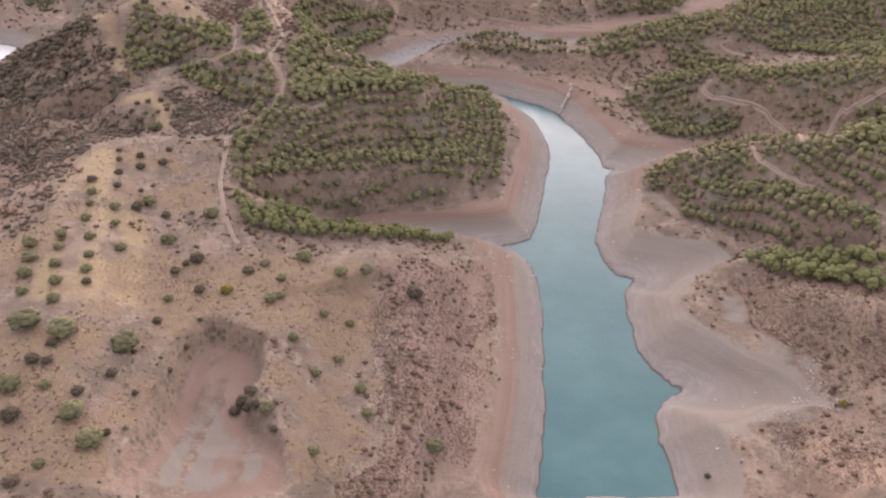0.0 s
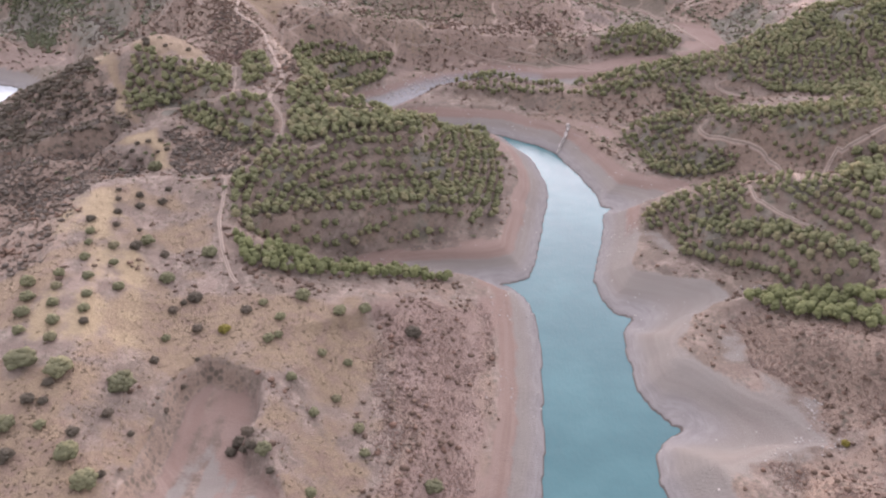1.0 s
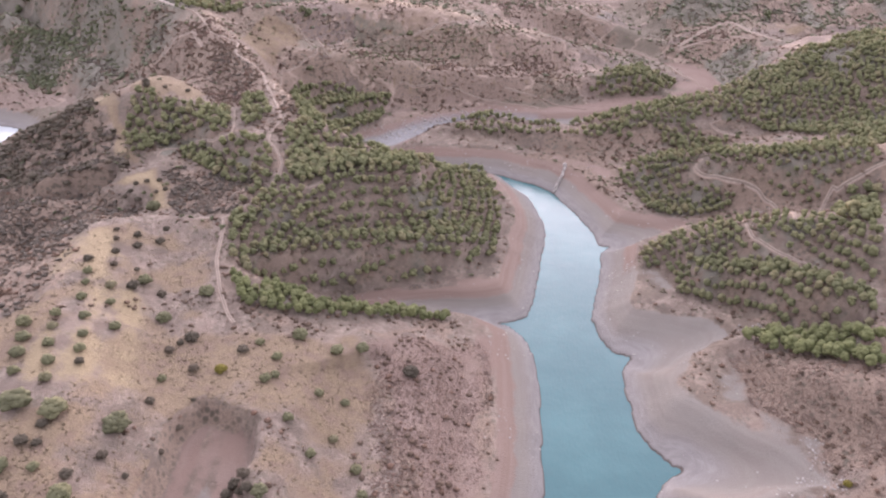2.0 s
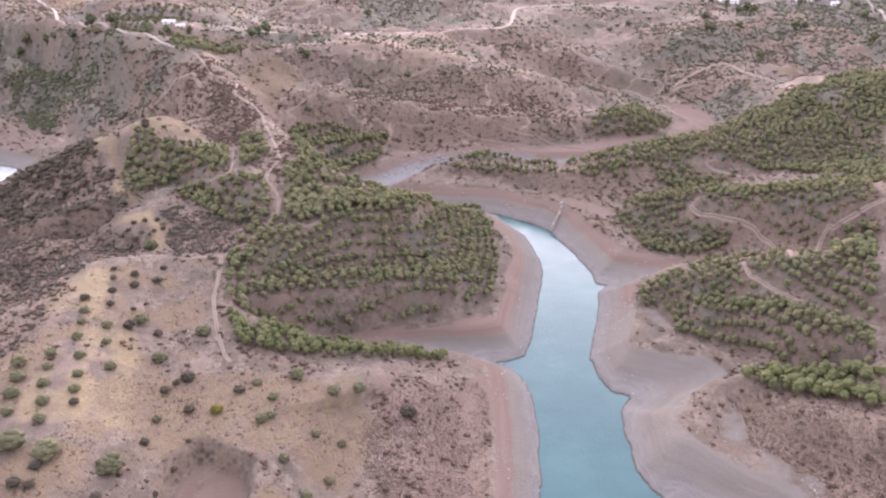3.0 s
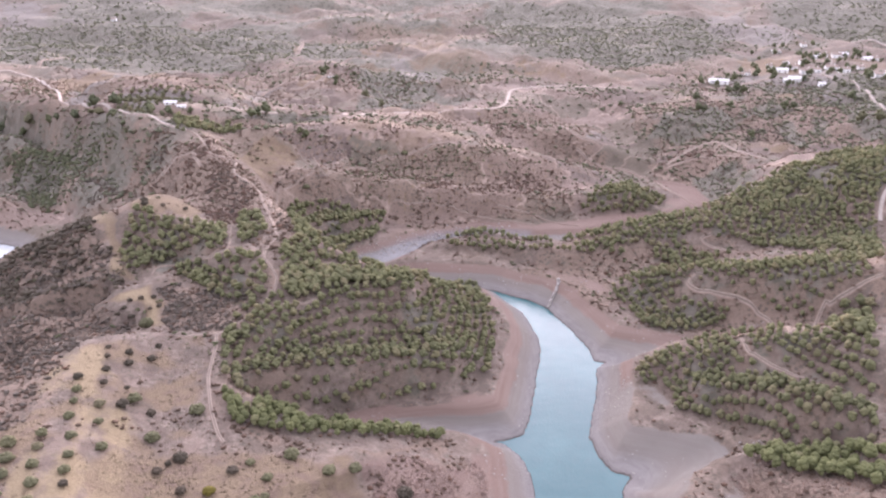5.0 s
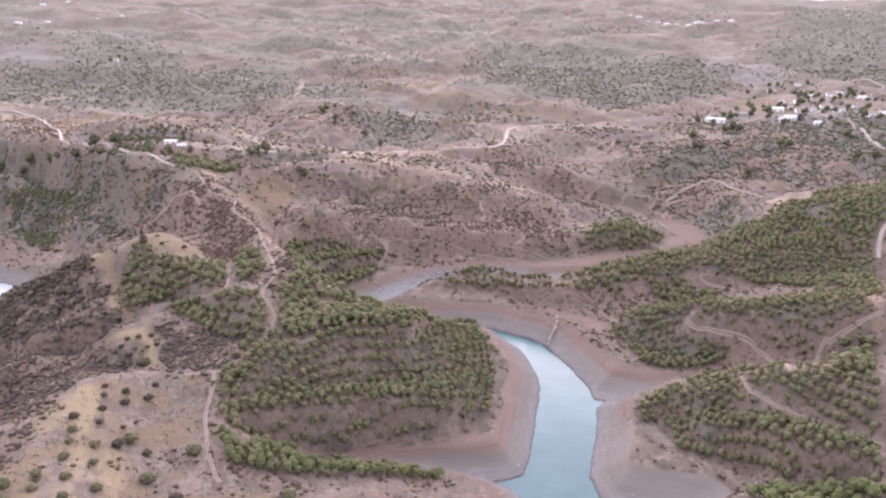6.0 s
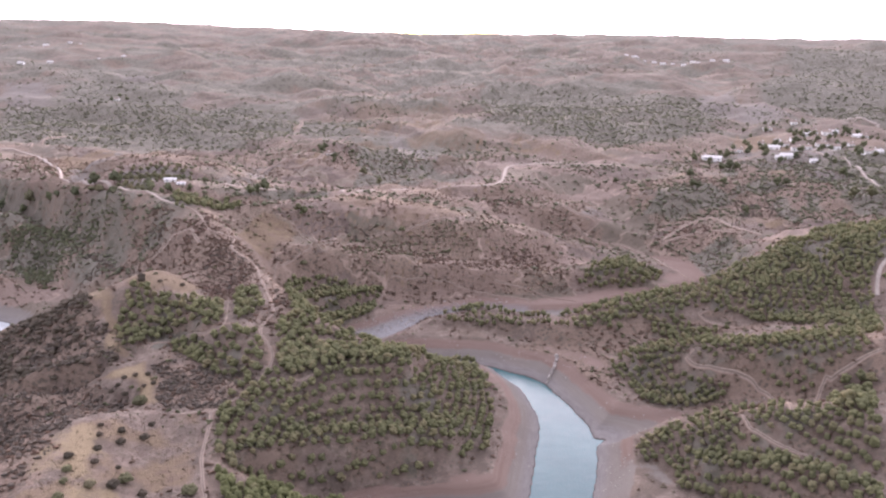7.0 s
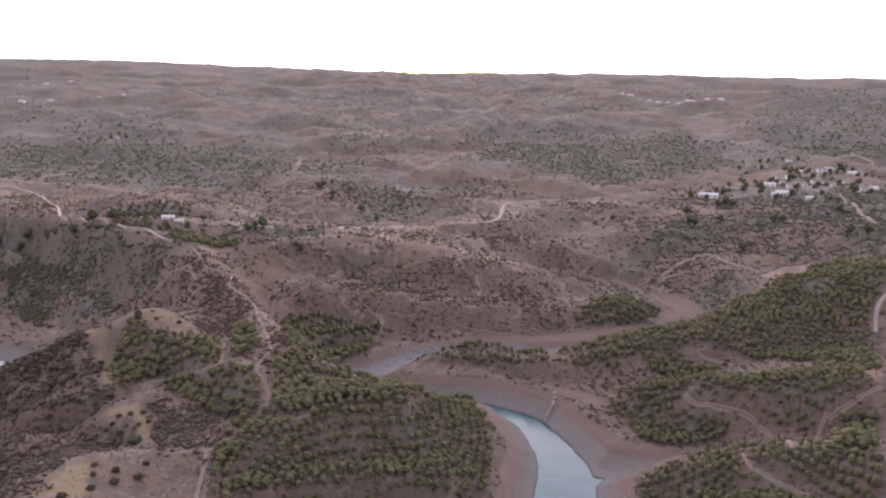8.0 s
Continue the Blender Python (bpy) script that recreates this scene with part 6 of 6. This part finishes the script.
# ---- houses ----
def house(x, y, length, depth, tall, turn, barn, label, group, roof_material):
    home = new("barn" if barn else "house")
    ground_z = float(min(height_at(x + a, y + b) for a in (-4, 4) for b in (-3, 3)))
    home.matrix_basis = pose(x, y, ground_z - 0.3, 0, 0, turn)
    tagged(home, label, "house", group)
    lx, ly, base = length / 2, depth / 2, 0.3
    wall_top, ridge = tall * 0.72 + 0.6, tall + 0.9
    bm = bmesh.new()
    box(bm, -lx, lx, -ly, ly, -0.8, wall_top)
    for s in (-1, 1):  # gable ends
        a, b, c = [bm.verts.new(p) for p in ((s * lx, -ly, wall_top), (s * lx, ly, wall_top), (s * lx, 0, ridge - 0.15))]
        d, e, f = [bm.verts.new((p.co.x - s * 0.3, p.co.y, p.co.z)) for p in (a, b, c)]
        for face in ((a, b, c), (d, f, e), (a, c, f, d), (c, b, e, f), (b, a, d, e)):
            bm.faces.new(face)
    bmesh.ops.recalc_face_normals(bm, faces=bm.faces)
    part("wall", bm, LIMEWASH, home)
    bm = bmesh.new()
    over = 0.35
    drop = (ridge - wall_top) / ly * over
    prof = [(-ly - over, wall_top - drop), (0, ridge), (ly + over, wall_top - drop), (ly + over, wall_top - drop + 0.2), (0, ridge + 0.22), (-ly - over, wall_top - drop + 0.2)]
    ends = [[bm.verts.new((s * (lx + over), p, z)) for p, z in prof] for s in (-1, 1)]
    for i in range(6):
        j = (i + 1) % 6
        bm.faces.new((ends[0][i], ends[0][j], ends[1][j], ends[1][i]))
    for e in ends:
        bm.faces.new((e[0], e[1], e[4], e[5])), bm.faces.new((e[1], e[2], e[3], e[4]))
    bmesh.ops.recalc_face_normals(bm, faces=bm.faces)
    roof = part("roof", bm, roof_material, home)
    if not barn:
        bm = bmesh.new()
        box(bm, lx * 0.45, lx * 0.45 + 0.6, -0.3, 0.3, ridge - 0.4, ridge + 0.9)
        box(bm, lx * 0.45 - 0.08, lx * 0.45 + 0.68, -0.38, 0.38, ridge + 0.9, ridge + 1.02)
        part("chimney", bm, LIMEWASH, roof)
    count = max(2, int(length / 4))
    for k in range(count):
        wx = -lx + length * (k + 0.5) / count
        door = k == count // 2
        bm = bmesh.new()
        if door:
            box(bm, wx - 0.5, wx + 0.5, -ly - 0.05, -ly + 0.05, base, base + 2.1)
            part("door", bm, TIMBER, home, "brown timber door")
            continue
        box(bm, wx - 0.5, wx + 0.5, -ly - 0.04, -ly + 0.05, base + 1.0, base + 2.1)
        window = part("window", bm, GLASS, home)
        bm = bmesh.new()
        box(bm, wx - 0.62, wx + 0.62, -ly - 0.14, -ly + 0.02, base + 0.88, base + 0.99)
        part("sill", bm, STONE, window)


for i, (x, y, length, depth, tall, turn, barn) in enumerate(HOUSES):
    pale = i % 3 == 0
    farm = x < 100
    house(x, y, length, depth, tall, turn, barn,
          ("low whitewashed farm building on a dry hilltop" if farm and barn else
           "long low whitewashed barn beside the village lane" if barn else
           "small whitewashed farmhouse on a dry hilltop" if farm else
           "whitewashed village house with a pale roof" if pale else "whitewashed village house with a clay tile roof"),
          "farmhouses" if farm else "houses of the village", GREY_ROOF if pale or barn else CLAY)
for i, (x, y) in enumerate(FAR_HOUSES):
    house(x, y, 8.5 + 3 * (i % 3), 6, 3.5 + 0.7 * (i % 3), (i * 37) % 40 - 20, True, "white house of a distant hilltop village", "houses of distant villages", GREY_ROOF)

# trees that stand about the village and the farms, and the olive grove below the farm, in its rows
def round_tree(name, crown_form, material, height, label, group):
    tree = new(name)
    stem = new("trunk", trunk_mesh("trunk", height, 0.16, 0.1))
    stem.parent = tree
    v, f = crown_form
    me = mesh_of("crown", v + [0, 0, height * 0.35], f, material, True)
    point_values(me, "tint", np.full(len(v), 0.4))
    top = new("crown", me)
    top.parent = tree
    return tagged(tree, label, "tree", group)


r = np.random.default_rng(21)
spots = []
for hx, hy, *_ in HOUSES:
    for k in range(4):
        a, d = r.uniform(0, 6.28), r.uniform(8, 26)
        spots.append((hx + d * math.cos(a), hy + d * math.sin(a), r.uniform(0.8, 1.7)))
spots += LONE_TREES
model = None
for x, y, size in spots:
    if min(math.hypot(x - h[0], y - h[1]) for h in HOUSES) < 7.5 or not off_tracks(np.array([x]), np.array([y]), 1.5)[0]:
        continue
    m = pose(x, y, float(height_at(x, y)) - 0.2, 0, 0, r.uniform(0, 360)) @ Matrix.Diagonal((size, size, size * r.uniform(0.9, 1.3), 1))
    if model is None:
        model = round_tree("garden_tree", FAR_CROWNS[1], HOLM, 2.4, "dark round evergreen tree on dry ground", "trees of the village and farms")
        model.matrix_basis = m
    else:
        copy_thing(model, m).matrix_basis = m

model = None
grove = ZONES["olive_grove"]
for row in range(40):
    for k in range(30):
        x, y = -290 + 5.4 * k + r.uniform(-0.7, 0.7), 440 + 5.4 * row + r.uniform(-0.7, 0.7)
        at = np.array([x]), np.array([y])
        if inside_of(*at, grove)[0] > -1 or r.random() > 0.9 or not off_tracks(*at, 1.5)[0] or min(math.hypot(x - h[0], y - h[1]) for h in HOUSES) < 7:
            continue
        size = r.uniform(0.6, 0.95)
        m = pose(x, y, float(height_at(x, y)) - 0.1, 0, 0, r.uniform(0, 360)) @ Matrix.Diagonal((size, size, size, 1))
        if model is None:
            model = round_tree("olive_tree", FAR_CROWNS[2], OLIVE, 1.8, "small grey-green olive tree in a grove row", "olive trees beside the farm")
            model.matrix_basis = m
        else:
            copy_thing(model, m).matrix_basis = m

# ---- the ruined wall that the falling water has laid bare, and loose stones on the banks ----
def stone_form(seed):
    r = np.random.default_rng(seed)
    bm = bmesh.new()
    bmesh.ops.create_cube(bm, size=1)
    bmesh.ops.bevel(bm, geom=bm.edges[:], offset=0.14, segments=1, affect="EDGES")
    for v in bm.verts:
        v.co += Vector(r.uniform(-0.07, 0.07, 3))
    bmesh.ops.triangulate(bm, faces=bm.faces)
    me = bpy.data.meshes.new("stone")
    bm.to_mesh(me), bm.free()
    me.materials.append(STONE)
    return me


STONE_FORMS = [stone_form(k) for k in range(4)]
ruin = tagged(new("ruined_wall"), "tumbled dry-stone wall running down the bare bank", "wall")
wall_line = spline(RUIN, 0.8)
ruin.location = (*wall_line[0], float(height_at(*wall_line[0])))
r = np.random.default_rng(3)
for k, (x, y) in enumerate(wall_line):
    for course in range(int(r.integers(1, 4))):
        ob = new("stone", STONE_FORMS[int(r.integers(4))])
        px, py = x + r.uniform(-0.5, 0.5), y + r.uniform(-0.3, 0.3)
        ob.parent = ruin
        ob.matrix_basis = Matrix.Translation(-ruin.location) @ pose(px, py, float(height_at(px, py)) + 0.2 + 0.45 * course, r.uniform(-15, 15), r.uniform(-15, 15), r.uniform(0, 180)) @ Matrix.Diagonal((*r.uniform(0.8, 1.4, 2), 0.6, 1))

# rubble washed out of the side gullies
r = np.random.default_rng(14)
rubble_x, rubble_y = [], []
for (ax, ay), (bx, by) in (((88, 158), (98, 154)), ((93, 160), (96, 172)), ((92, 222), (101, 219)), ((118, 299), (127, 297))):
    t = r.random(70)
    rubble_x.append(ax + (bx - ax) * t + r.normal(0, 1.3, 70)), rubble_y.append(ay + (by - ay) * t + r.normal(0, 1.3, 70))
rubble_x, rubble_y = np.concatenate(rubble_x), np.concatenate(rubble_y)

# stones that lie about the bare banks, too many to count
r = np.random.default_rng(12)
x, y = r.uniform(-60, 160, 26000), r.uniform(110, 480, 26000)
z = height_at(x, y)
lvl = full_level(x, y)
ok = (z > 0.25) & (z < lvl + 0.5) & (r.random(len(x)) < np.clip(0.12 + 0.9 * fbm(x, y, 22, 161, 3), 0.02, 1)) & off_tracks(x, y, 0.3)
forms = []
for me in STONE_FORMS[:2]:
    me.calc_loop_triangles()
    forms.append((np.array([v.co[:] for v in me.vertices]), np.array([t.vertices[:] for t in me.loop_triangles])))
x, y = np.concatenate([x[ok][:2600], rubble_x]), np.concatenate([y[ok][:2600], rubble_y])
z = height_at(x, y)
joined("loose_stones", forms, x, y, z, 0.15 + 0.45 * r.random(len(x)) ** 4, STONE, "pale loose stones on the bare banks", "stones", 0.7)

# pale stones along the dried-up channel upstream
r = np.random.default_rng(31)
x, y = [], []
for (ax, ay), (bx, by) in (((-40, 403), (-18, 421)), ((-18, 421), (4, 437)), ((4, 437), (40, 447))):
    t = r.random(150)
    x.append(ax + (bx - ax) * t + r.normal(0, 3.0, 150)), y.append(ay + (by - ay) * t + r.normal(0, 3.0, 150))
x, y = np.concatenate(x), np.concatenate(y)
joined("riverbed_stones", forms, x, y, height_at(x, y), 0.25 + 0.8 * r.random(len(x)) ** 3, STONE, "pale stones in a dried-up river channel", "stones", 0.7)
